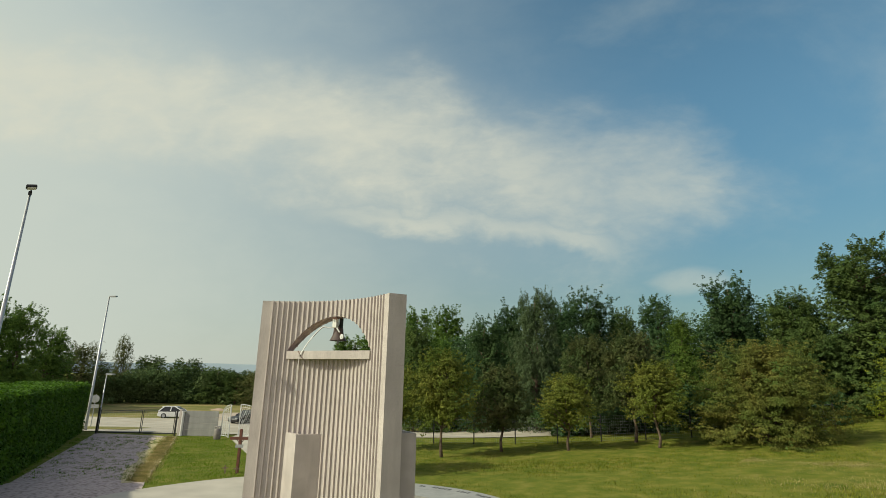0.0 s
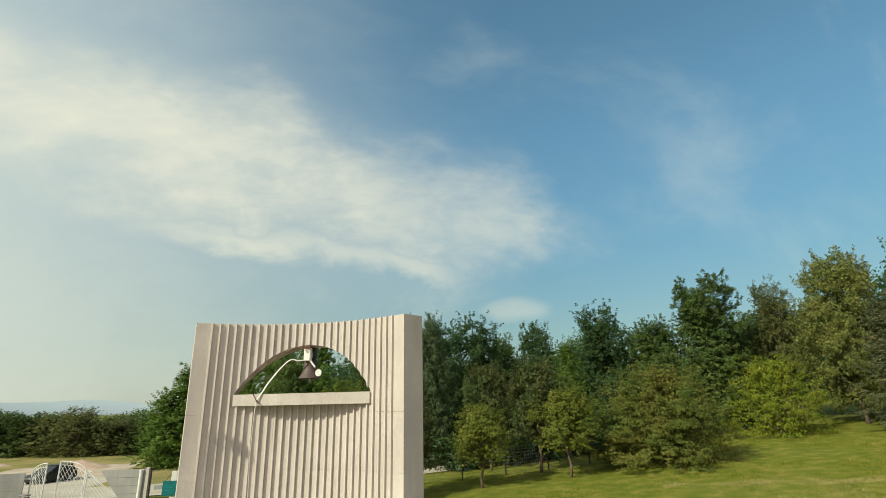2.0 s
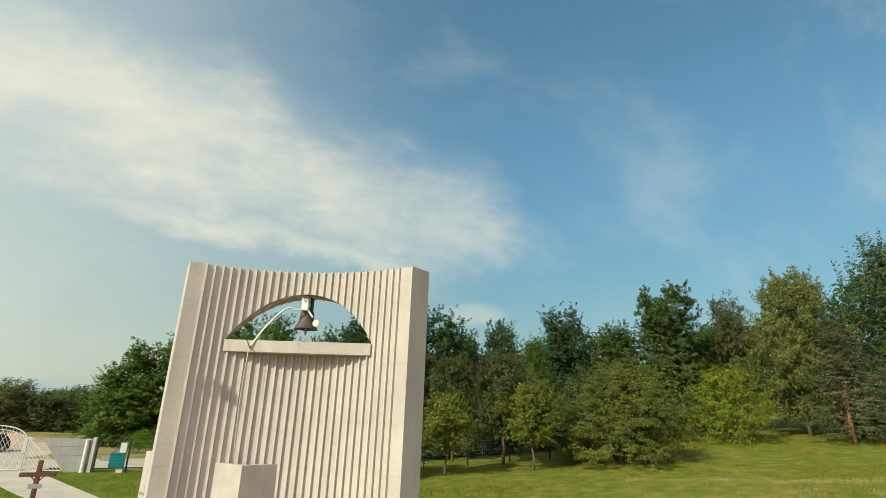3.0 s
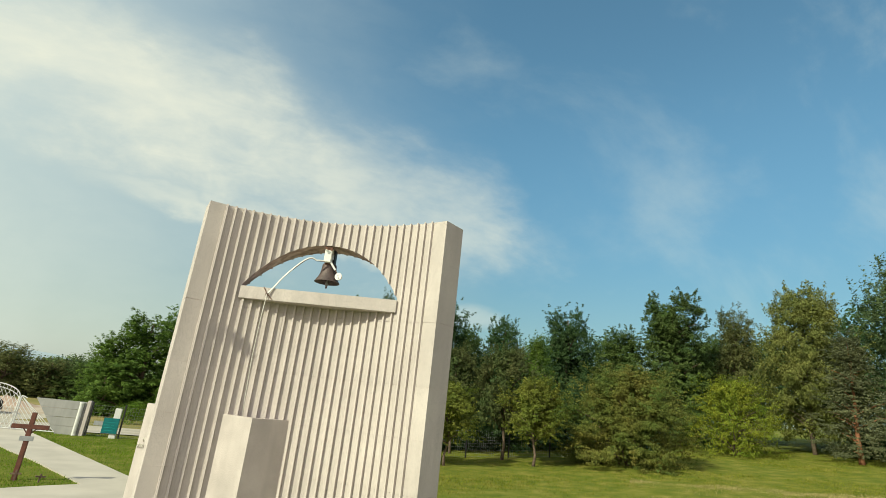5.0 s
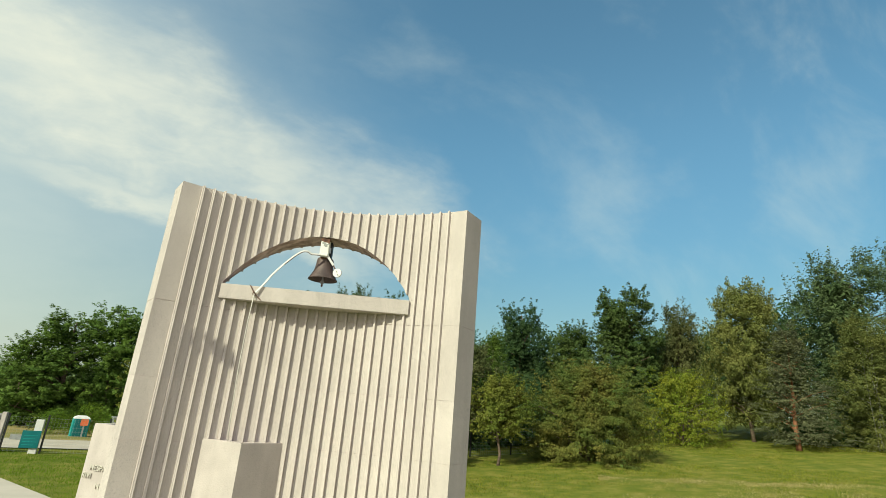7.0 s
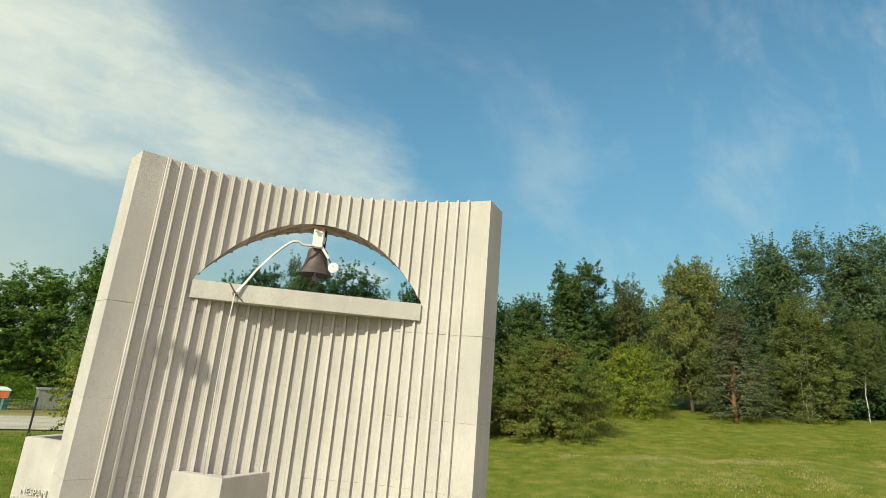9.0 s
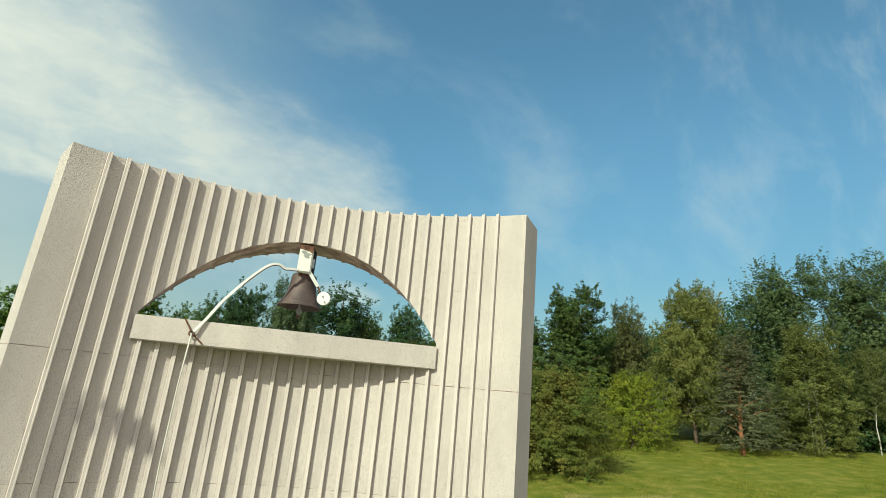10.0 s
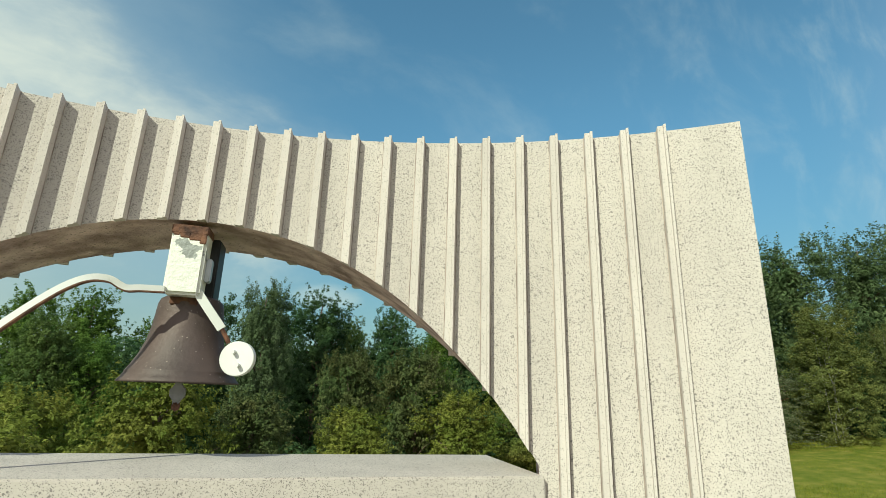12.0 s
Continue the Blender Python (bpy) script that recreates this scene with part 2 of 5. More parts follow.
M["verge"] = material("dry_verge", [(0.233, 0.233, 0.074), (0.530, 0.435, 0.254), (0.615, 0.519, 0.360)], 0.95, 12.0, 15, 0.4, 60, contrast=(0.34, 0.66))
M["path"] = material("pale_concrete_path", [(0.415, 0.372, 0.311), (0.522, 0.470, 0.394)], 0.85, 0.9, 8, 0.2, 50)
M["wallgrey"] = material("grey_precast_concrete", [(0.290, 0.290, 0.279), (0.365, 0.359, 0.344)], 0.9, 1.5, 8, 0.3, 50, streak=0.1)
M["earth"] = material("bare_earth", [(0.382, 0.297, 0.223), (0.530, 0.445, 0.360)], 0.95, 0.6, 9, 0.6, 20)
M["sand"] = material("reddish_sand", [(0.40, 0.285, 0.215), (0.53, 0.395, 0.315)], 0.95, 0.8, 8, 0.5, 10)
M["bark"] = material("bark", [(0.085, 0.062, 0.047), (0.21, 0.155, 0.115)], 0.95, 6.0, 8, 0.6, 20)
M["pinebark"] = material("red_pine_bark", [(0.20, 0.085, 0.045), (0.38, 0.175, 0.095)], 0.95, 6.0, 8, 0.6, 20)
M["birchbark"] = material("white_birch_bark", [(0.12, 0.11, 0.10), (0.55, 0.53, 0.48)], 0.8, 5.0, 6, 0.3, 20, contrast=(0.35, 0.45))
LEAF = {
    "shrub": [(0.104, 0.200, 0.021), (0.191, 0.279, 0.031)], "slimbirch": [(0.096, 0.126, 0.041), (0.165, 0.182, 0.057)],
    "young": [(0.132, 0.193, 0.034), (0.269, 0.270, 0.053)], "russet": [(0.074, 0.118, 0.038), (0.132, 0.134, 0.050)],
    "spread": [(0.096, 0.166, 0.036), (0.232, 0.214, 0.050)], "broad": [(0.073, 0.129, 0.039), (0.137, 0.187, 0.052)],
    "light": [(0.096, 0.149, 0.066), (0.157, 0.207, 0.096)], "dark": [(0.050, 0.103, 0.041), (0.090, 0.146, 0.052)],
    "cone": [(0.085, 0.154, 0.027), (0.146, 0.217, 0.040)], "olive": [(0.112, 0.136, 0.050), (0.198, 0.201, 0.073)],
    "willow": [(0.157, 0.195, 0.054), (0.265, 0.269, 0.077)], "gold": [(0.124, 0.191, 0.022), (0.254, 0.261, 0.031)],
    "pine": [(0.109, 0.127, 0.067), (0.175, 0.184, 0.093)], "birch": [(0.116, 0.149, 0.045), (0.206, 0.217, 0.063)],
    "locust": [(0.091, 0.146, 0.059), (0.160, 0.211, 0.089)],
    "acacia": [(0.083, 0.156, 0.032), (0.168, 0.256, 0.047)],
}
for k, c in LEAF.items():
    M["leaf_" + k] = material(k + "_foliage", c, 0.6, 0.7, 5, island=0.32, objrand=0.12, trans=0.42)
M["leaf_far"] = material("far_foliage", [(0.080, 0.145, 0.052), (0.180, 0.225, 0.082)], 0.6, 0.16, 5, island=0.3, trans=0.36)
M["leaf_hedge"] = material("clipped_hedge_foliage", [(0.045, 0.110, 0.010), (0.099, 0.194, 0.016)], 0.6, 1.2, 6, island=0.35, trans=0.3)
M["wood"] = material("red_brown_wood", [(0.10, 0.035, 0.022), (0.17, 0.06, 0.038)], 0.6, 9.0, 6, 0.2, 40)
M["oldwood"] = material("weathered_wood", [(0.13, 0.075, 0.055), (0.24, 0.17, 0.13)], 0.8, 12.0, 6, 0.2, 40)
M["teal"] = material("teal_board", [(0.0, 0.13, 0.14), (0.01, 0.17, 0.18)], 0.4, 5.0)
M["tealplastic"] = material("teal_plastic", [(0.01, 0.26, 0.26), (0.02, 0.34, 0.33)], 0.4, 3.0)
M["white"] = material("white_paint", [(0.644, 0.644, 0.616), (0.736, 0.736, 0.708)], 0.5, 5.0)
M["redlamp"] = material("red_lamp_plastic", [(0.20, 0.012, 0.010), (0.26, 0.018, 0.014)], 0.25, 8.0)
M["orange"] = material("orange_sign", [(0.75, 0.17, 0.06), (0.85, 0.22, 0.08)], 0.4, 5.0)
M["carwhite"] = material("white_car_paint", [(0.72, 0.73, 0.72), (0.78, 0.79, 0.78)], 0.18, 3.0)
M["carblack"] = material("black_car_paint", [(0.010, 0.011, 0.013), (0.016, 0.017, 0.02)], 0.4, 3.0)
M["glass"] = material("dark_car_glass", [(0.012, 0.014, 0.016), (0.02, 0.022, 0.025)], 0.35, 3.0)
M["tyre"] = material("tyre_rubber", [(0.012, 0.012, 0.012), (0.025, 0.025, 0.025)], 0.9, 20.0)
# distance haze is put straight into the hills' pale blue colour
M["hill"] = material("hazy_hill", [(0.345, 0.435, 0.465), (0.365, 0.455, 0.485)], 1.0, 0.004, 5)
M["lettering"] = material("raised_concrete_letters", [(0.50, 0.47, 0.42), (0.60, 0.57, 0.50)], 0.8, 6.0)
M["darktext"] = material("engraved_letters", [(0.06, 0.06, 0.065), (0.10, 0.10, 0.10)], 0.8, 6.0)
M["water"] = material("dark_basin", [(0.006, 0.007, 0.008), (0.012, 0.013, 0.014)], 0.15, 2.0)


# ---------------------------------------------------------------- mesh helpers
FENCE0, FENCE_DIR = Vector((-26.7, 31.4, 0)), Vector((0.983, 0.18, 0)).normalized()
FENCE_N = Vector((-FENCE_DIR.y, FENCE_DIR.x, 0))


def gz(x, y):
    """Height of the ground: level by the monument, climbing to one side, falling away beyond the fence."""
    a = (x + 1) / 3.0
    out = (x - FENCE0.x) * FENCE_N.x + (y - FENCE0.y) * FENCE_N.y
    fall = 0.05 * min(max(out - 1, 0), 16) * min(1, max(0, (4 - x) / 10))
    fall += 0.07 * min(max(out - 62, 0), 90) * min(1, max(0, (4 - x) / 10))
    return 0.2 + 0.255 * (math.log1p(math.exp(-abs(a))) + max(a, 0.0)) - fall


def mesh_object(name, verts, faces, mats, smooth=False, index=None):
    me = bpy.data.meshes.new(name)
    me.from_pydata([tuple(v) for v in verts], [], faces)
    for m in (mats if isinstance(mats, (list, tuple)) else [mats]):
        me.materials.append(m)
    if index is not None:
        me.polygons.foreach_set("material_index", index)
    if smooth:
        me.polygons.foreach_set("use_smooth", [True] * len(me.polygons))
    me.update()
    return new(name, me)


def empty(name, m=None):
    e = new(name)
    e.empty_display_size = 0.2
    if m is not None:
        e.matrix_world = m
    return e


def part(name, bm, mat, parent=None, label="", smooth=False):
    """Link a bmesh as one mesh object under a thing."""
    me = bpy.data.meshes.new(name)
    bmesh.ops.recalc_face_normals(bm, faces=bm.faces[:])
    bm.to_mesh(me)
    bm.free()
    for m in (mat if isinstance(mat, (list, tuple)) else [mat]):
        me.materials.append(m)
    if smooth:
        me.polygons.foreach_set("use_smooth", [True] * len(me.polygons))
    ob = new(name, me)
    if parent is not None:
        ob.parent = parent
    if label:
        tagged(ob, label)
    return ob


def box_bm(x0, y0, z0, x1, y1, z1, bevel=0.0, bm=None):
    bm = bm or bmesh.new()
    r = bmesh.ops.create_cube(bm, size=1.0, matrix=Matrix.Translation(((x0 + x1) / 2, (y0 + y1) / 2, (z0 + z1) / 2)) @ Matrix.Diagonal((abs(x1 - x0), abs(y1 - y0), abs(z1 - z0), 1)))
    if bevel:
        es = list({e for v in r["verts"] for e in v.link_edges})
        bmesh.ops.bevel(bm, geom=es, offset=bevel, segments=2, affect="EDGES")
    return bm


def tube_bm(points, radius, sides=8, bm=None, cap=True):
    """A round bar along points; radius may be a list."""
    bm = bm or bmesh.new()
    pts = [Vector(p) for p in points]
    rad = radius if isinstance(radius, (list, tuple)) else [radius] * len(pts)
    rings, ref = [], None
    for i, p in enumerate(pts):
        d = (pts[min(i + 1, len(pts) - 1)] - pts[max(i - 1, 0)]).normalized()
        if ref is None:
            ref = d.orthogonal().normalized()
        ref = (ref - d * ref.dot(d)).normalized()
        o = d.cross(ref)
        rings.append([bm.verts.new(p + (ref * math.cos(a) + o * math.sin(a)) * rad[i]) for a in [2 * math.pi * k / sides for k in range(sides)]])
    for r0, r1 in zip(rings, rings[1:]):
        for k in range(sides):
            bm.faces.new((r0[k], r0[(k + 1) % sides], r1[(k + 1) % sides], r1[k]))
    if cap:
        bm.faces.new(rings[0][::-1])
        bm.faces.new(rings[-1])
    return bm


def lathe_bm(profile, sides=32, bm=None):
    bm = bm or bmesh.new()
    rings = [[bm.verts.new((r * math.cos(2 * math.pi * k / sides), r * math.sin(2 * math.pi * k / sides), z)) for k in range(sides)] for r, z in profile]
    for r0, r1 in zip(rings, rings[1:]):
        for k in range(sides):
            bm.faces.new((r0[k], r0[(k + 1) % sides], r1[(k + 1) % sides], r1[k]))
    return bm


def prism_bm(outline, z0, z1, bevel=0.0):
    """A flat outline (x, y) raised from z0 to z1."""
    bm = bmesh.new()
    lo = [bm.verts.new((x, y, z0)) for x, y in outline]
    hi = [bm.verts.new((x, y, z1)) for x, y in outline]
    n = len(outline)
    for i in range(n):
        bm.faces.new((lo[i], lo[(i + 1) % n], hi[(i + 1) % n], hi[i]))
    top = bm.faces.new(hi)
    bm.faces.new(lo[::-1])
    if bevel:
        bmesh.ops.bevel(bm, geom=list(top.edges), offset=bevel, segments=2, affect="EDGES")
    return bm


# ---------------------------------------------------------------- ground, drive, paths, road
def ground():
    xs = sorted({*np.linspace(-60, 70, 131).tolist(), *(-60 - 1.35 ** np.arange(6, 27)).tolist(), *(70 + 1.35 ** np.arange(6, 27)).tolist()})
    ys = sorted({*np.linspace(-20, 90, 111).tolist(), *(-20 - 1.35 ** np.arange(6, 27)).tolist(), *(90 + 1.35 ** np.arange(6, 27)).tolist()})
    verts = []
    for y in ys:
        for x in xs:
            z = gz(min(x, 60), y)
            if -55 < x < 65 and -15 < y < 85:
                z += 0.05 * (noise.noise((x * 0.25, y * 0.25, 0)) + 0.4 * noise.noise((x * 0.9, y * 0.9, 3))) * min(1, max(0, (x + 4) / 4))
            verts.append((x, y, z))
    w = len(xs)
    faces = [(j * w + i, j * w + i + 1, (j + 1) * w + i + 1, (j + 1) * w + i) for j in range(len(ys) - 1) for i in range(w - 1)]
    g = mesh_object("ground", verts, faces, M["grass"], True)
    tagged(g, "green lawn with dry yellowish patches rising gently", "ground", kind="structure")


ground()


def sheet(name, outline, z, mat, label, category, thick=0.3):
    o = part(name, prism_bm(outline, z - thick, z), mat)
    return tagged(o, label, category, kind="structure")


def on_fence(a, out=0.0, z=0.2):
    p = FENCE0 + FENCE_DIR * a + FENCE_N * out
    return Vector((p.x, p.y, z))


def band(name, a0, a1, o0, o1, lift, mat, label, category, wob=0.0):
    """A strip of ground cover that lies along the fence and follows the slope."""
    na, no = int((a1 - a0) / 1.5), max(4, int((o1 - o0) / 0.8))
    verts, faces = [], []
    for j in range(no + 1):
        for i in range(na + 1):
            a, o = a0 + (a1 - a0) * i / na, o0 + (o1 - o0) * j / no
            if j in (0, no):
                o += wob * noise.noise((a * 0.35, j * 3.0, 1.0))
            p = on_fence(a, o)
            verts.append((p.x, p.y, gz(p.x, p.y) + lift))
    for j in range(no):
        for i in range(na):
            k = j * (na + 1) + i
            faces.append((k, k + 1, k + na + 2, k + na + 1))
    return tagged(mesh_object(name, verts, faces, mat), label, category, kind="structure")


band("road", -60, 30, 1.2, 10.3, 0.045, M["gravel"], "pale dusty gravel road running behind the fence", "road", 0.5)
band("parking_lot", -60, 7.5, 6.0, 21.5, 0.055, M["gravel"], "pale gravel car park beyond the fence", "parking lot", 0.6)
band("meadow", -70, 30, 10.0, 52.0, 0.04, M["meadow"], "rough yellowish meadow strip before the woods", "meadow", 1.2)
band("bare_earth", -4.5, 6.5, 20.0, 31.5, 0.066, M["earth"], "bare pale reddish earth round the sand heap", "bare earth", 1.0)
band("grass_island", -8.0, -0.2, 3.4, 6.9, 0.062, M["meadow"], "rough tufted grass island at the road junction", "grass", 0.7)
sheet("driveway", [(-14.0, 2.0), (-2.5, 2.0), (-8.2, 12.6), (-11.0, 16.9), (-12.7, 19.3), (-21.1, 31.8), (-26.9, 31.6), (-17.0, 17.9)], 0.216, M["drive"],
      "worn gravel driveway with sparse weeds in shade", "driveway")
verge = [(-12.72 - 0.672 * k + 0.10 * math.sin(k * 2.1), 19.3 + k + 0.08 * math.sin(k * 3.3)) for k in range(13)]
verge += [(-13.55 - 0.70 * k + 0.22 * math.sin(k * 1.7 + 1) + 0.12 * math.sin(k * 4.1), 18.9 + k) for k in range(12, -1, -1)]
sheet("verge", verge, 0.2215, M["verge"], "strip of dry yellow grass along the driveway", "verge")

# local frame of the monument: s along its face, d to the back
MO = Vector((-5.51, 13.79, 0))
MU, MD = Vector((0.9666, -0.2564, 0)).normalized(), Vector((0.2564, 0.9666, 0)).normalized()
MFRAME = Matrix(((MU.x, MD.x, 0, MO.x), (MU.y, MD.y, 0, MO.y), (0, 0, 1, 0), (0, 0, 0, 1)))
centre = MFRAME @ Vector((1.95, 1.2, 0))
def plaza_radius(deg):
    return 5.55 if deg < 84 or deg > 318 else 9.3


plaza = [(centre.x + plaza_radius(d) * math.cos(radians(d)), centre.y + plaza_radius(d) * math.sin(radians(d))) for d in range(0, 360, 4)]
sheet("plaza", plaza, 0.252, M["path"], "round pale concrete plaza round the monument", "plaza")
PATHWAY = [(-8.6, 21.3), (-7.4, 21.6), (-8.3, 23.4), (-15.6, 33.0), (-15.9, 34.8), (-18.3, 34.4), (-17.7, 32.3), (-13.4, 27.0), (-11.6, 25.0)]
sheet("pathway", PATHWAY, 0.245, M["path"], "pale concrete footpath leading to the gate", "path")


# ---------------------------------------------------------------- the bell monument
R0, HALF, ARC_D, THICK, TOP, BASE = 3.376, 1.95, 0.62, 0.445, 6.0, 0.25
PHI = math.asin(HALF / R0)


def arc(phi, depth=0.0):
    """A point of the concave front, depth metres behind it."""
    r = R0 + depth
    return 1.95 + r * math.sin(phi), ARC_D - R0 + r * math.cos(phi)


def arch_z(phi):
    x = abs((1.95 + R0 * math.sin(phi)) - 1.94)
    return 5.59 - 0.40 * x ** 2 - 0.075 * x ** 4 if x < ARCH_W else None


ARCH_W = 1.276


def shell_bm(spans, depth0=0.0, depth1=THICK):
    """A curved slab: for each strip of angles, the height from z0 to z1 at both its sides."""
    bm = bmesh.new()

    def v(phi, d, z):
        s, q = arc(phi, d)
        return bm.verts.new((s, q, z))

    for p0, p1, lo0, lo1, hi, first, last in spans:
        f = [v(p0, depth0, lo0), v(p1, depth0, lo1), v(p1, depth0, hi), v(p0, depth0, hi)]
        b = [v(p0, depth1, lo0), v(p1, depth1, lo1), v(p1, depth1, hi), v(p0, depth1, hi)]
        bm.faces.new(f), bm.faces.new(b[::-1])
        bm.faces.new((f[3], f[2], b[2], b[3]))
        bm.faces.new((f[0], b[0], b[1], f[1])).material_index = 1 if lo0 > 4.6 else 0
        if first:
            bm.faces.new((f[0], f[3], b[3], b[0]))
        if last:
            bm.faces.new((f[1], b[1], b[2], f[2]))
    bmesh.ops.remove_doubles(bm, verts=bm.verts[:], dist=1e-5)
    return bm


def monument():
    mon = tagged(empty("bell_monument", MFRAME), "curved ribbed pale concrete bell wall with an arched opening", "monument")
    edge = math.asin(ARCH_W / R0)
    n = 88
    phis = [-PHI + 2 * PHI * i / n for i in range(n + 1)]
    courses = [(BASE, 1.22), (1.22, 1.95), (1.95, 2.68), (2.68, 3.42), (3.42, 4.37)]
    for lo, hi in courses:
        sp = [(a, b, lo + 0.0015, lo + 0.0015, hi - 0.0015, i == 0, i == n - 1) for i, (a, b) in enumerate(zip(phis, phis[1:]))]
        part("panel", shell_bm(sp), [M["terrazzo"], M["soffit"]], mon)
    # joints a little recessed
    for lo, hi in courses:
        sp = [(a * 0.998, b * 0.998, hi - 0.006, hi - 0.006, hi + 0.006, i == 0, i == n - 1) for i, (a, b) in enumerate(zip(phis, phis[1:]))]
        part("joint", shell_bm(sp, 0.006, THICK - 0.006), [M["soffit"], M["soffit"]], mon)
    # upper course, with the arch cut through it
    cphi = math.asin((1.94 - 1.95) / R0)
    left = [-PHI + (cphi - edge + PHI) * i / 14 for i in range(15)]
    mid = [math.asin(max(-1, min(1, ((1.94 - 1.95) - ARCH_W * math.cos(math.pi * i / 64)) / R0))) for i in range(65)]
    right = [mid[-1] + (PHI - mid[-1]) * i / 14 for i in range(15)]
    sp = [(a, b, 4.374, 4.374, TOP, i == 0, False) for i, (a, b) in enumerate(zip(left, left[1:]))]
    sp += [(a, b, arch_z(a) or 4.69, arch_z(b) or 4.69, TOP, False, False) for a, b in zip(mid, mid[1:])]
    sp += [(a, b, 4.374, 4.374, TOP, False, i == 13) for i, (a, b) in enumerate(zip(right, right[1:]))]
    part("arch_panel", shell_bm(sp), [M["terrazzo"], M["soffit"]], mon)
    sp = [(a, b, 4.374, 4.374, 4.62, True, True) for a, b in zip(mid, mid[1:])]
    part("sill_panel", shell_bm(sp), [M["terrazzo"], M["soffit"]], mon)
    # ribs on the front and on the back
    pitch = 0.139 / R0
    for k in range(27):
        phi = (k - 13) * pitch
        cut = arch_z(phi)
        spans = [(BASE, 4.507), (cut, TOP + 0.010)] if cut and cut > 4.72 else [(BASE, TOP + 0.010)]
        for z0, z1 in spans:
            bm = bmesh.new()
            # profile: a broad bar with a narrow raised lip along one side
            prof = [(-0.026, 0.0012), (-0.023, 0.0016), (-0.021, 0.028), (-0.019, 0.030), (-0.001, 0.031), (0.001, 0.040), (0.010, 0.041), (0.013, 0.0016), (0.016, 0.0012)]
            pts = []
            for a, h in prof:
                s, q = arc(phi + a / R0, -h)
                pts.append((s, q))
            foot = lambda a: (arch_z(phi + a / R0) or z0) - 0.004 if z0 > 4.6 else z0
            lo = [bm.verts.new((s, q, foot(a))) for (s, q), (a, h) in zip(pts, prof)]
            hi = [bm.verts.new((s, q, z1 - 0.009 * (1 - h / 0.041))) for (s, q), (a, h) in zip(pts, prof)]
            # the narrow strips along both feet of the rib are darker and mottled
            for i in range(len(pts) - 1):
                f = bm.faces.new((lo[i], lo[i + 1], hi[i + 1], hi[i]))
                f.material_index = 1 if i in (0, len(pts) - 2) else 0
            bm.faces.new(hi), bm.faces.new(lo[::-1])
            bm.faces.new((lo[-1], lo[0], hi[0], hi[-1]))
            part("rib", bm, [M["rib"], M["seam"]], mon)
            bm = bmesh.new()
            quad = [arc(phi + a / R0, THICK + h) for a, h in ((-0.022, 0), (-0.016, 0.04), (0.016, 0.04), (0.022, 0))]
            lo = [bm.verts.new((s, q, z0)) for s, q in quad]
            hi = [bm.verts.new((s, q, z1)) for s, q in quad]
            for i in range(4):
                bm.faces.new((lo[i], lo[(i + 1) % 4], hi[(i + 1) % 4], hi[i]))
            bm.faces.new(hi), bm.faces.new(lo[::-1])
            part("back_rib", bm, M["rib"], mon)
    # straight beam across the foot of the arch
    bm = box_bm(0.655, 0.335, 4.508, 3.222, 0.98, 4.712, 0.006)
    part("beam", bm, M["terrazzo"], mon, "straight pale washed-concrete beam")


monument()


def corner_box(name, tipf, lf, rf, top, label, text=None):
    """An open-topped angular concrete box that stands against the wall: its tip and its two ends, in the monument's frame."""
    t = tagged(empty(name, MFRAME), label, "planter")
    T, Lp, Rp = Vector((*tipf, 0)), Vector((*lf, 0)), Vector((*rf, 0))
    z0, wall = 0.25, 0.10
    mid = (Lp + Rp) / 2

    def inset(p, k):
        return p + (mid - p).normalized() * k

    outer, inner = [Lp, T, Rp], [Lp + (Rp - Lp).normalized() * 0.12, inset(T, 0.16), Rp + (Lp - Rp).normalized() * 0.12]
    for nm, a, b, ai, bi in (("side_panel", outer[0], outer[1], inner[0], inner[1]), ("side_panel", outer[1], outer[2], inner[1], inner[2])):
        part(nm, prism_bm([(p.x, p.y) for p in (a, b, bi, ai)], z0, top, 0.006), M["smooth"], t)
    part("floor_slab", prism_bm([(p.x, p.y) for p in (inner[0], inner[1], inner[2])], z0, top - 0.35), M["soffit"], t)
    return t


corner_box("corner_planter", (1.363, 0.16), (0.80, 0.42), (1.80, 0.66), 2.73, "pale concrete angular open box before the ribbed wall")
LEFT_TIP, LEFT_END = (-1.63, 2.48), (0.05, 1.75)
left_box = corner_box("corner_planter", LEFT_TIP, (-0.95, 3.55), LEFT_END, 2.66, "pale concrete angular open box with raised lettering")
corner_box("corner_planter", (4.02, 1.30), (3.50, 0.90), (3.20, 1.9), 2.83, "plain grey concrete angular open box behind the wall")


# ---------------------------------------------------------------- bell and its gear
def smooth_line(points, n):
    """A smooth line through the points."""
    v = [Vector(q) for q in points]
    v = [v[0] * 2 - v[1]] + v + [v[-1] * 2 - v[-2]]
    out = []
    for i in range(1, len(v) - 2):
        a, b, c, d = v[i - 1:i + 3]
        for k in range(n):
            t = k / n
            out.append(0.5 * ((2 * b) + (c - a) * t + (2 * a - 5 * b + 4 * c - d) * t ** 2 + (3 * b - a - 3 * c + d) * t ** 3))
    return [tuple(q) for q in out + [v[-2]]]


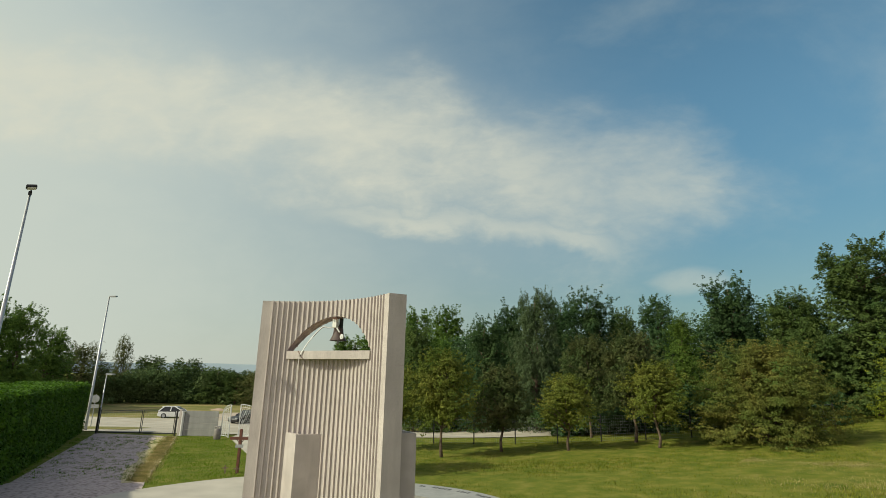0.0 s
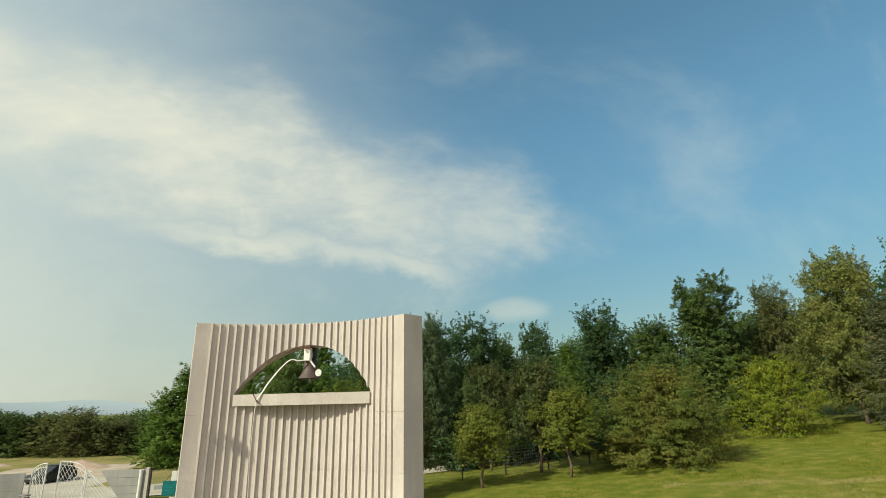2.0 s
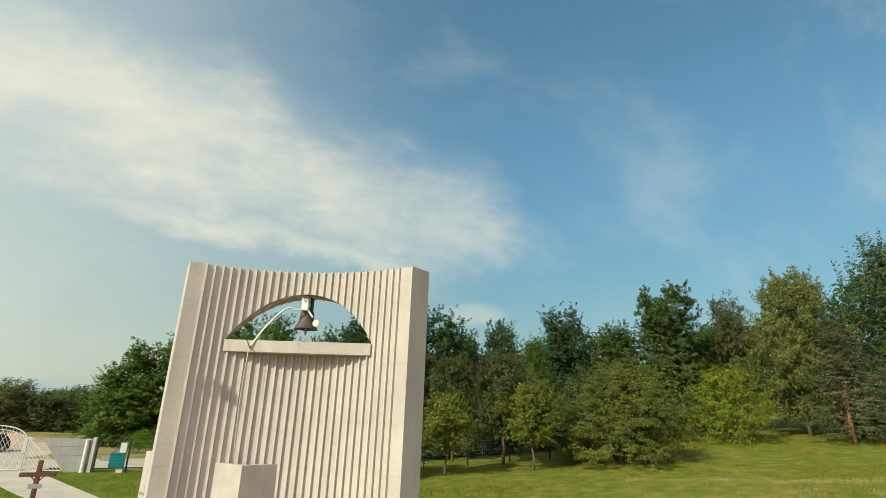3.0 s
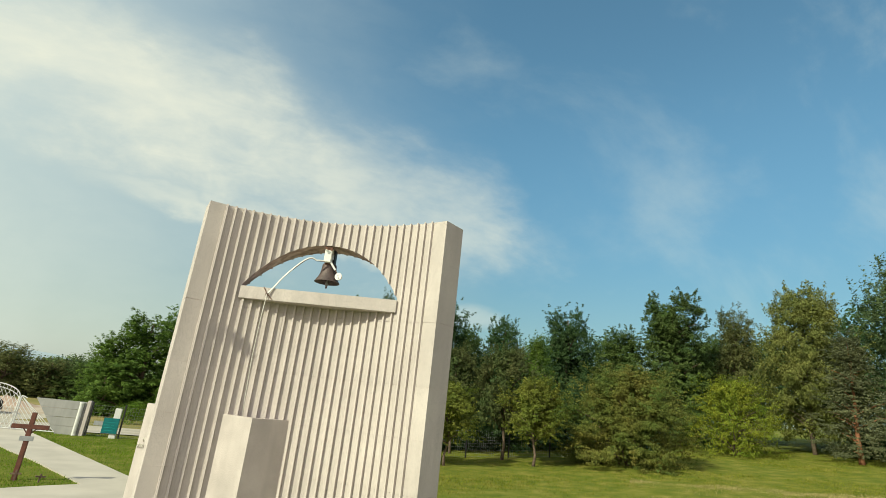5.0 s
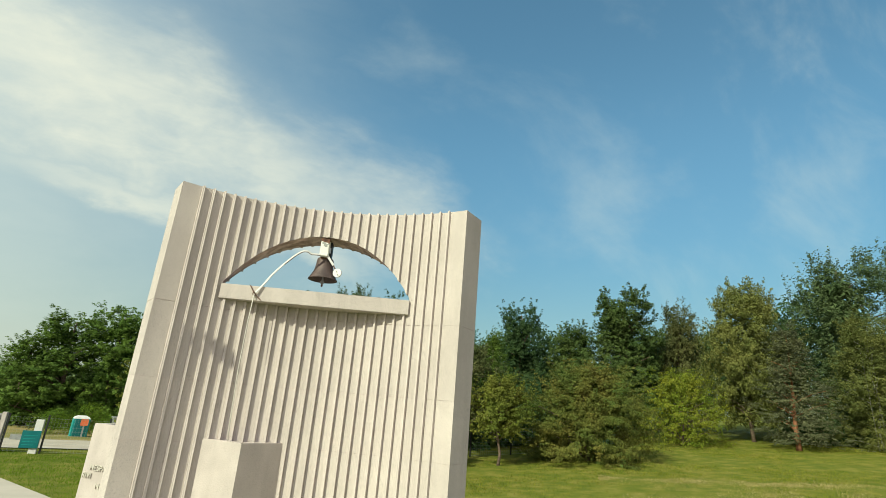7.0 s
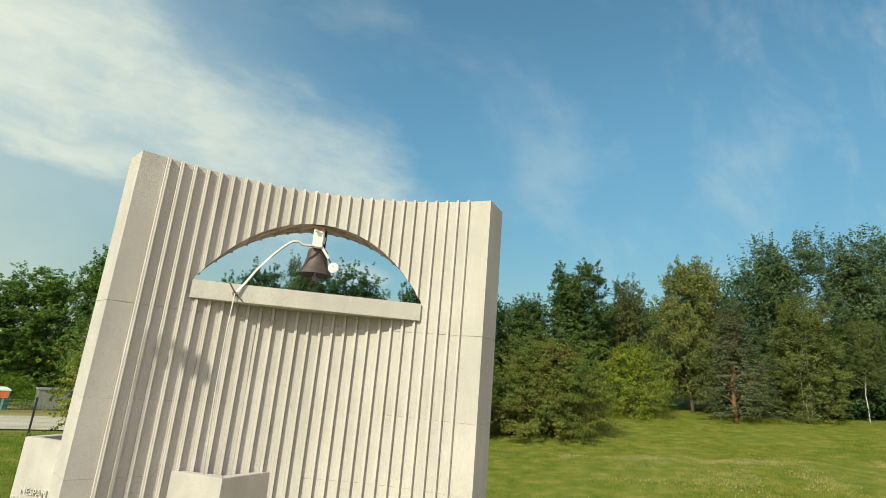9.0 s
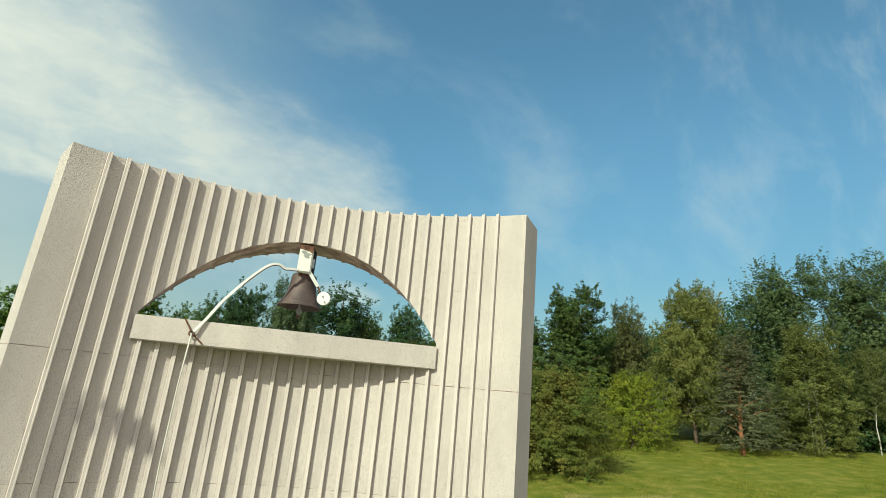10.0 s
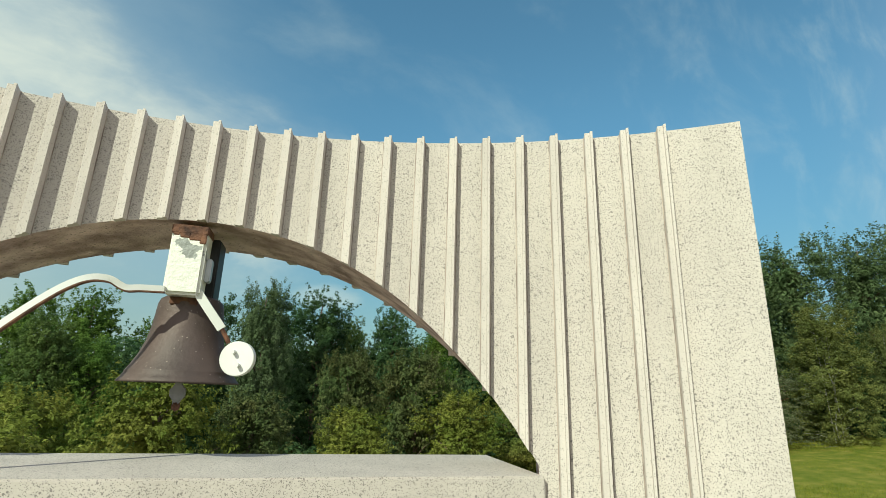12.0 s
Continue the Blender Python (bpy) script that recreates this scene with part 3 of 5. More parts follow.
def flat_bar(points, wide, deep, drop=0.0):
    """A flat bar bent along points in the plane of s and z: wide across that plane's normal line, deep along d."""
    bm = bmesh.new()
    rings = []
    for i, p in enumerate(points):
        q0, q1 = Vector(points[max(i - 1, 0)]), Vector(points[min(i + 1, len(points) - 1)])
        t = (q1 - q0).normalized()
        n = Vector((-t.z, 0, t.x)).normalized()
        n = n if n.z > 0 else -n
        c = Vector(p) - n * drop
        f = Vector((0, 1, 0)) * deep
        rings.append([bm.verts.new(c + n * (sn * wide) + f * sf) for sn, sf in ((1, -1), (1, 1), (-1, 1), (-1, -1))])
    for r0, r1 in zip(rings, rings[1:]):
        for i in range(4):
            bm.faces.new((r0[i], r0[(i + 1) % 4], r1[(i + 1) % 4], r1[i]))
    bm.faces.new(rings[0][::-1]), bm.faces.new(rings[-1])
    bmesh.ops.recalc_face_normals(bm, faces=bm.faces[:])
    return bm


def bell():
    t = tagged(empty("bell", MFRAME @ Matrix.Translation((1.915, 0.80, 4.985))), "dark weathered bronze bell hanging in the arch", "bell")
    prof = [(0.0, 0.338), (0.055, 0.337), (0.095, 0.330), (0.113, 0.318), (0.121, 0.298), (0.124, 0.26), (0.129, 0.21), (0.139, 0.155), (0.156, 0.105), (0.178, 0.062), (0.190, 0.044),
            (0.1925, 0.040), (0.1925, 0.034), (0.203, 0.018), (0.213, 0.006), (0.214, 0.0),
            (0.200, 0.0), (0.176, 0.04), (0.150, 0.085), (0.130, 0.14), (0.118, 0.2), (0.112, 0.29), (0.0, 0.30)]
    part("bell_body", lathe_bm(prof, 56), M["bronze"], t, smooth=True)
    bm = tube_bm([(0, 0, 0.30), (0, 0, 0.0)], 0.012)
    part("clapper_rod", bm, M["galv"], t)
    outline = [(0.012, 0.02), (0.012, -0.004), (0.028, -0.026), (0.026, -0.048), (0.012, -0.066), (0.010, -0.078)]
    shape = [(x, z) for x, z in outline] + [(-x, z) for x, z in outline[::-1]]
    bm = bmesh.new()
    f0 = [bm.verts.new((x, -0.011, z)) for x, z in shape]
    f1 = [bm.verts.new((x, 0.011, z)) for x, z in shape]
    bm.faces.new(f0), bm.faces.new(f1[::-1])
    for i in range(len(shape)):
        j = (i + 1) % len(shape)
        bm.faces.new((f0[i], f1[i], f1[j], f0[j]))
    bmesh.ops.recalc_face_normals(bm, faces=bm.faces[:])
    part("clapper", bm, M["lead"], t, "flat grey iron clapper")
    part("clapper_tip", lathe_bm([(0.0, -0.070), (0.013, -0.072), (0.016, -0.085), (0.013, -0.098), (0.0, -0.104)], 12), M["rust"], t, "rusty clapper tip", smooth=True)
    part("crown", box_bm(-0.055, -0.03, 0.33, 0.06, 0.03, 0.385, 0.008), M["black"], t)
    t2 = tagged(empty("bell_drive", MFRAME @ Matrix.Translation((1.91, 0.66, 5.30))), "peeling white metal bell drive housing with hammer arm", "bell drive")
    part("housing", box_bm(-0.064, -0.05, 0.0, 0.064, 0.05, 0.245, 0.010), M["paint"], t2)
    part("housing_cap", box_bm(-0.066, -0.052, 0.232, 0.066, 0.052, 0.268, 0.004), M["rust"], t2)
    for x, w, h in ((-0.045, 0.012, 0.012), (-0.015, 0.018, 0.020), (0.022, 0.022, 0.028), (0.05, 0.012, 0.040)):
        part("rust_patch", box_bm(x - w, -0.0525, 0.236 - h, x + w, -0.048, 0.238, 0.003), M["rust"], t2)
    part("headstock", box_bm(0.035, 0.10, -0.06, 0.085, 0.22, 0.26, 0.006), M["black"], t2)
    part("hanger", box_bm(-0.05, 0.02, -0.03, 0.05, 0.24, 0.01, 0.004), M["rust"], t2)
    part("bracket", box_bm(0.064, -0.01, 0.06, 0.085, 0.03, 0.15, 0.004), M["galv"], t2)
    part("hammer_arm", flat_bar([(0.055, -0.02, 0.015), (0.10, -0.015, -0.045), (0.155, -0.005, -0.115)], 0.016, 0.010), M["white"], t2)
    part("arm_joint", tube_bm([(0.150, -0.005, -0.108), (0.185, 0.003, -0.165)], 0.009, 6), M["rust"], t2)
    bm = tube_bm([(0, -0.014, 0), (0, -0.012, 0), (0, 0.012, 0), (0, 0.014, 0)], [0.062, 0.064, 0.064, 0.062], 36)
    disc = part("counterweight", bm, M["white"], t2, "round white counterweight disc")
    disc.matrix_basis = pose(0.225, 0.0, -0.222, 0, 0, -12)
    for dz in (0.024, -0.024):
        bo = part("bolt", tube_bm([(0, -0.036, 0), (0, -0.010, 0)], 0.0075, 8), M["white"], disc)
        bo.matrix_basis = Matrix.Translation((-dz * 0.45, 0, dz))
    # flat curved conduit from the drive down to the beam
    pts = [(1.86, 0.60, 5.312), (1.79, 0.572, 5.306), (1.755, 0.557, 5.300), (1.732, 0.548, 5.308), (1.70, 0.534, 5.324), (1.65, 0.513, 5.320), (1.595, 0.490, 5.285), (1.53, 0.46, 5.215),
           (1.44, 0.42, 5.10), (1.36, 0.385, 4.985), (1.29, 0.355, 4.875), (1.215, 0.322, 4.73), (1.145, 0.298, 4.615)]
    pts = smooth_line(pts, 5)
    c = tagged(empty("conduit", MFRAME), "flat curved white conduit from the bell drive to the beam", "conduit")
    part("strip", flat_bar(pts, 0.011, 0.009), M["white"], c)
    part("rusty_edge", flat_bar(pts[:42], 0.0025, 0.0095, 0.0125), M["rust"], c, "rusty lower edge")
    ring = [(1.13 + 0.022 * math.cos(a), 0.305, 4.60 + 0.022 * math.sin(a)) for a in np.linspace(0, 2 * math.pi, 17)]
    part("ring", tube_bm(ring, 0.006, 6, cap=False), M["rust"], c, smooth=True)
    part("strap", tube_bm([(1.05, 0.325, 4.715), (1.13, 0.318, 4.60), (1.225, 0.325, 4.52)], 0.007, 6), M["rust"], c)
    w = tagged(empty("cable", MFRAME), "pale cable hanging from the beam to the box", "cable")
    part("wire", tube_bm([(1.13, 0.30, 4.60), (1.118, 0.29, 4.2), (1.12, 0.27, 3.6), (1.135, 0.29, 3.0), (1.15, 0.34, 2.55)], 0.007, 6), M["cable"], w, smooth=True)


bell()


# ---------------------------------------------------------------- gate, fence and what stands by it
ALONG = Matrix(((FENCE_DIR.x, FENCE_N.x, 0, FENCE0.x), (FENCE_DIR.y, FENCE_N.y, 0, FENCE0.y), (0, 0, 1, 0.2), (0, 0, 0, 1)))


def mesh_gate():
    """Two dark framed leaves with thin wires."""
    for a0, a1 in ((0.12, 2.82), (2.92, 4.98)):
        t = tagged(empty("wire_gate", ALONG @ Matrix.Translation((a0, 0, 0))), "black framed wire-mesh gate leaf across the driveway", "gate", group="driveway gate leaves")
        w = a1 - a0
        for nm, p, q in (("rail", (0, 0, 0.10), (w, 0, 0.10)), ("rail", (0, 0, 1.47), (w, 0, 1.47)), ("stile", (0, 0, 0.07), (0, 0, 1.50)), ("stile", (w, 0, 0.07), (w, 0, 1.50))):
            part(nm, tube_bm([p, q], 0.022, 6), M["black"], t)
        bm = bmesh.new()
        for k in range(1, int(w / 0.16)):
            tube_bm([(k * 0.16, 0, 0.12), (k * 0.16, 0, 1.46)], 0.0018, 3, bm, cap=False)
        for k in range(1, 9):
            tube_bm([(0, 0, 0.10 + k * 0.152), (w, 0, 0.10 + k * 0.152)], 0.002, 3, bm, cap=False)
        part("wire_mesh", bm, M["galv"], t)
    for a in (0.0, 5.10):
        t = tagged(empty("gate_post", ALONG @ Matrix.Translation((a, 0, 0))), "dark square steel gate post", "post", group="driveway gate posts")
        part("post", box_bm(-0.045, -0.045, -0.3, 0.045, 0.045, 1.60, 0.008), M["black"], t)
        part("post_cap", box_bm(-0.052, -0.052, 1.60, 0.052, 0.052, 1.63, 0.004), M["black"], t)


mesh_gate()


def concrete_wall(base, a0, a1, top, flip, slant=0.0):
    """Stacked slabs between a pillar and an upright or slanted end."""
    t = tagged(empty("boundary_wall", base @ Matrix.Translation((a0, 0, 0))), "grey precast concrete boundary wall of stacked slabs", "wall", group="boundary walls by the gate")
    w, n = a1 - a0, 4
    for k in range(n):
        z0, z1 = k * top / n - (0.3 if k == 0 else 0), (k + 1) * top / n - 0.012
        bm = box_bm(0.12, -0.03, z0, w - 0.05, 0.05, z1, 0.006)
        for v in bm.verts:
            if v.co.x < w / 2:
                v.co.x += slant * (1 - v.co.z / top)
        part("slab", bm, M["wallgrey"], t)
    x = -0.02 if not flip else w - 0.02
    part("pillar", box_bm(x, -0.09, -0.3, x + 0.16, 0.11, top + 0.06, 0.01), M["smooth"], t)
    px = x + 0.27 if not flip else x - 0.20
    tube = tube_bm([(px, -0.10, -0.2), (px, -0.10, 0.05), (px, -0.10, 0.06), (px, -0.10, top - 0.12), (px, -0.10, top - 0.11), (px, -0.10, top - 0.04)], [0.10, 0.10, 0.085, 0.085, 0.10, 0.10], 14)
    part("pipe_column", tube, M["white"], t, "pale round pipe column")


# the fence beyond the white gate stands a little further back
F2 = Vector((-14.85, 33.4, 0))
F2_DIR = Vector((1.0, 0.02, 0)).normalized()
ALONG2 = Matrix(((F2_DIR.x, -F2_DIR.y, 0, F2.x), (F2_DIR.y, F2_DIR.x, 0, F2.y), (0, 0, 1, 0.2), (0, 0, 0, 1)))
concrete_wall(ALONG, 5.30, 7.85, 1.55, False)
concrete_wall(ALONG2, -1.20, 1.10, 1.50, True, 1.15)


def lattice_leaf(hinge, w, turn):
    """A white lattice gate leaf whose top climbs in a quarter arch from the hinge to the free edge."""
    t = tagged(empty("lattice_gate", pose(hinge[0], hinge[1], 0.2, 0, 0, turn)), "white arched lattice metal gate leaf of the footpath", "gate", group="white gate leaves")
    h0, h1 = 1.45, 1.98

    def height(x):
        return h0 + (h1 - h0) * math.sqrt(max(0, 1 - (1 - x / w) ** 2))

    xs = [w * (1 - math.cos(math.pi / 2 * i / 14)) for i in range(15)]
    part("top_rail", tube_bm([(x, 0, height(x)) for x in xs], 0.024, 6), M["white"], t)
    part("inner_rail", tube_bm([(x, 0, height(x) - 0.17) for x in xs], 0.015, 6), M["white"], t)
    part("bottom_rail", tube_bm([(0, 0, 0.08), (w, 0, 0.08)], 0.02, 6), M["white"], t)
    for x in (0.0, w):
        part("stile", tube_bm([(x, 0, 0.02), (x, 0, height(x))], 0.034, 8), M["white"], t)
    # short uprights in the arched band
    for k in range(1, 8):
        x = w * k / 8
        part("spacer", tube_bm([(x, 0, height(x) - 0.17), (x, 0, height(x))], 0.009, 5), M["white"], t)
    # bars crossing both ways, each cut off at the frame
    for lean in (0.62, -0.62):
        c = -1.3
        while c < w + 1.3:
            run = [(c + lean * z, z) for z in np.linspace(0.08, 1.9, 60)]
            run = [(x, z) for x, z in run if 0 <= x <= w and z <= height(x) - 0.16]
            if len(run) > 2:
                part("lattice_bar", tube_bm([(run[0][0], 0, run[0][1]), (run[-1][0], 0, run[-1][1])], 0.0095, 5), M["white"], t)
            c += 0.155 if lean > 0 else 0.31
    return t


lattice_leaf((-18.85, 33.0), 1.18, -34)
lattice_leaf((-16.6, 33.36), 1.24, 180)


def gate_wing():
    """A fixed white grille that fills the corner before the slanted end of the wall."""
    t = tagged(empty("gate_wing", ALONG2), "white slanted metal grille beside the gate", "grille")
    x0, z1 = -1.66, 1.50
    part("stile", tube_bm([(x0, -0.04, 0.02), (x0, -0.04, z1)], 0.034, 8), M["white"], t)
    part("bottom_rail", tube_bm([(x0, -0.04, 0.08), (0.02, -0.04, 0.08)], 0.022, 6), M["white"], t)
    for k in range(9):
        x = 0.06 - 0.17 * k
        part("bar", tube_bm([(x, -0.04, 0.08), (x0, -0.04, min(z1, 0.08 + (x - x0) * 1.10))], 0.0125, 5), M["white"], t)
    part("top_rail", tube_bm([(x0, -0.04, z1), (x0 + 0.12, -0.04, z1 - 0.02), (x0 + 0.24, -0.04, z1 - 0.08)], 0.024, 6), M["white"], t)


gate_wing()


def dustbin():
    t = tagged(empty("litter_bin", pose(-18.1, 31.5, 0.2)), "round grey metal litter bin beside the path", "bin")
    t.scale = (0.86, 0.86, 0.86)
    part("body", lathe_bm([(0.0, 0.0), (0.22, 0.0), (0.235, 0.03), (0.235, 0.70), (0.22, 0.72), (0.0, 0.72)], 24), M["binmetal"], t, smooth=True)
    part("lid", lathe_bm([(0.0, 0.90), (0.20, 0.88), (0.245, 0.86), (0.245, 0.82), (0.0, 0.82)], 24), M["binmetal"], t, smooth=True)
    for k in range(3):
        a = k * 2.09
        part("support", tube_bm([(0.2 * math.cos(a), 0.2 * math.sin(a), 0.7), (0.2 * math.cos(a), 0.2 * math.sin(a), 0.84)], 0.012, 6), M["black"], t)


dustbin()


def cross():
    cx, cy = -10.65, 21.9
    t = tagged(empty("wooden_cross", pose(cx, cy, 0.2, 0, 0, 12)), "tall reddish-brown wooden cross on the grass", "cross")
    part("upright", box_bm(-0.055, -0.045, -0.1, 0.055, 0.045, 1.70, 0.008), M["wood"], t)
    part("crossbar", box_bm(-0.42, -0.057, 1.28, 0.42, 0.033, 1.39, 0.008), M["wood"], t)
    for s in (-1, 1):
        part("brace", tube_bm([(s * 0.05, 0, 1.17), (s * 0.15, 0, 1.29)], 0.015, 6), M["wood"], t)
    part("plate", box_bm(-0.16, -0.06, 0.98, 0.16, -0.048, 1.10, 0.003), M["galv"], t, "small grey metal plate")
    for i, (x, y, h) in enumerate(((-0.34, -0.30, 0.34), (0.10, -0.22, 0.30), (0.62, -0.1, 0.22))):
        c = tagged(empty("small_cross", pose(cx + x, cy + y, 0.2, 0, 5 * (i - 1), 20 * i)), "small weathered wooden grave cross in the grass", "cross", group="small crosses")
        part("upright", box_bm(-0.02, -0.015, -0.05, 0.02, 0.015, h, 0.004), M["oldwood"], c)
        part("crossbar", box_bm(-0.12, -0.019, h * 0.62, 0.12, 0.011, h * 0.62 + 0.04, 0.004), M["oldwood"], c)


cross()


def board():
    t = tagged(empty("information_board", ALONG2 @ pose(2.45, 0.0, 0, 0, 0, 4)), "white post with teal notice boards by the fence", "notice board")
    part("post", box_bm(-0.13, -0.08, -0.2, 0.15, 0.08, 1.34, 0.01), M["white"], t)
    part("panel", box_bm(-0.48, -0.13, 0.22, 0.17, -0.09, 0.90, 0.006), M["teal"], t, "teal notice panel")
    part("small_panel", box_bm(-0.86, -0.12, 0.53, -0.44, -0.095, 0.73, 0.004), M["galv"], t, "small grey panel")
    part("strut", tube_bm([(-0.40, -0.1, 0.89), (-0.10, -0.05, 1.25)], 0.012, 5), M["black"], t)
    for k in range(4):
        part("text_bar", box_bm(-0.40, -0.136, 0.34 + k * 0.12, 0.0 + 0.08 * (k % 2), -0.131, 0.358 + k * 0.12), M["tealplastic"], t)


board()


def boundary_fence():
    """Dark posts with thin wires along the road."""
    posts = [1.32, 2.72] + [5.0 + 2.45 * k for k in range(12)]
    spot = lambda a: (F2 + F2_DIR * a)[:2]
    for a in posts:
        t = tagged(empty("fence_post", ALONG2 @ Matrix.Translation((a, 0, gz(*spot(a)) - 0.2))), "slim dark green steel fence post", "post", group="boundary fence posts")
        part("post", box_bm(-0.032, -0.032, -0.3, 0.032, 0.032, 1.50, 0.006), M["black"], t)
        part("post_cap", box_bm(-0.037, -0.037, 1.50, 0.037, 0.037, 1.52, 0.004), M["black"], t)
    t = tagged(empty("wire_fence", ALONG2), "thin grey wire-mesh fence between slim dark posts", "fence")
    for a, b in zip(posts, posts[1:]):
        za, zb = gz(*spot(a)) - 0.2, gz(*spot(b)) - 0.2
        bm = bmesh.new()
        for k in range(9):
            z = 0.08 + k * 0.165
            tube_bm([(a, 0, za + z), (b, 0, zb + z)], 0.0028, 3, bm, cap=False)
        n = int((b - a) / 0.12)
        for k in range(1, n):
            x = a + (b - a) * k / n
            z = za + (zb - za) * k / n
            tube_bm([(x, 0, z + 0.05), (x, 0, z + 1.42)], 0.002, 3, bm, cap=False)
        part("wire_panel", bm, M["galv"], t)


boundary_fence()


def street_lamp(x, y, h, label, arm, head_w, base_r):
    z = gz(x, y)
    t = tagged(empty("street_lamp", pose(x, y, z)), label, "lamp", group="lamp posts")
    part("pole", tube_bm([(0, 0, -0.2), (0, 0, 0.5), (0, 0, h)], [base_r, base_r * 0.95, base_r * 0.5], 10), M["galv"], t, smooth=True)
    part("arm", tube_bm([(0, 0, h - 0.03), (arm, 0, h + 0.02)], 0.025, 6), M["galv"], t)
    part("head", box_bm(arm - 0.05, -head_w / 2, h - 0.02, arm + 0.52, head_w / 2, h + 0.07, 0.02), M["galv"], t)
    part("lens", box_bm(arm + 0.02, -head_w / 2 + 0.03, h - 0.034, arm + 0.46, head_w / 2 - 0.03, h - 0.021, 0.004), M["white"], t)
    return t


street_lamp(-29.3, 33.2, 9.25, "tall tapered grey street lamp beside the hedge", 0.12, 0.22, 0.10)
street_lamp(-27.3, 32.1, 3.7, "short grey pathway lamp beside the gate", 0.05, 0.26, 0.05)


def flood_lamp():
    x, y = -9.93, 10.72
    t = tagged(empty("flood_lamp", pose(x, y, 0.2, 0, 0, -38)), "grey pole with a tilted square floodlight", "lamp", group="lamp posts")
    h = 8.0
    part("pole", tube_bm([(0, 0, -0.2), (0, 0, 3.0), (0, 0, h)], [0.07, 0.055, 0.024], 12), M["galv"], t, smooth=True)
    part("bracket", tube_bm([(0, 0, h - 0.02), (0.07, 0, h + 0.05), (0.14, 0, h + 0.0)], 0.018, 6), M["black"], t)
    part("junction_box", box_bm(0.02, -0.035, h - 0.16, 0.08, 0.035, h - 0.06, 0.008), M["black"], t)
    head = part("floodlight", box_bm(-0.10, -0.10, -0.03, 0.10, 0.10, 0.03, 0.012), M["black"], t)
    head.matrix_basis = pose(0.20, 0, h + 0.0, 14, -6, 0)
    part("glass", box_bm(-0.08, -0.08, -0.042, 0.08, 0.08, -0.031, 0.003), M["white"], head, "frosted floodlight glass")


flood_lamp()


def road_sign():
    x, y = -32.2, 36.6
    t = tagged(empty("road_sign", pose(x, y, gz(x, y), 0, 0, 25)), "round road sign on a post, seen from behind", "sign")
    part("post", tube_bm([(0, 0, -0.2), (0, 0, 2.45)], 0.03, 8), M["galv"], t)
    part("plate", tube_bm([(0, -0.06, 2.1), (0, -0.045, 2.1)], 0.29, 28), M["galv"], t)
    part("plate", box_bm(-0.32, -0.062, 1.42, 0.32, -0.047, 1.70, 0.004), M["galv"], t)


road_sign()


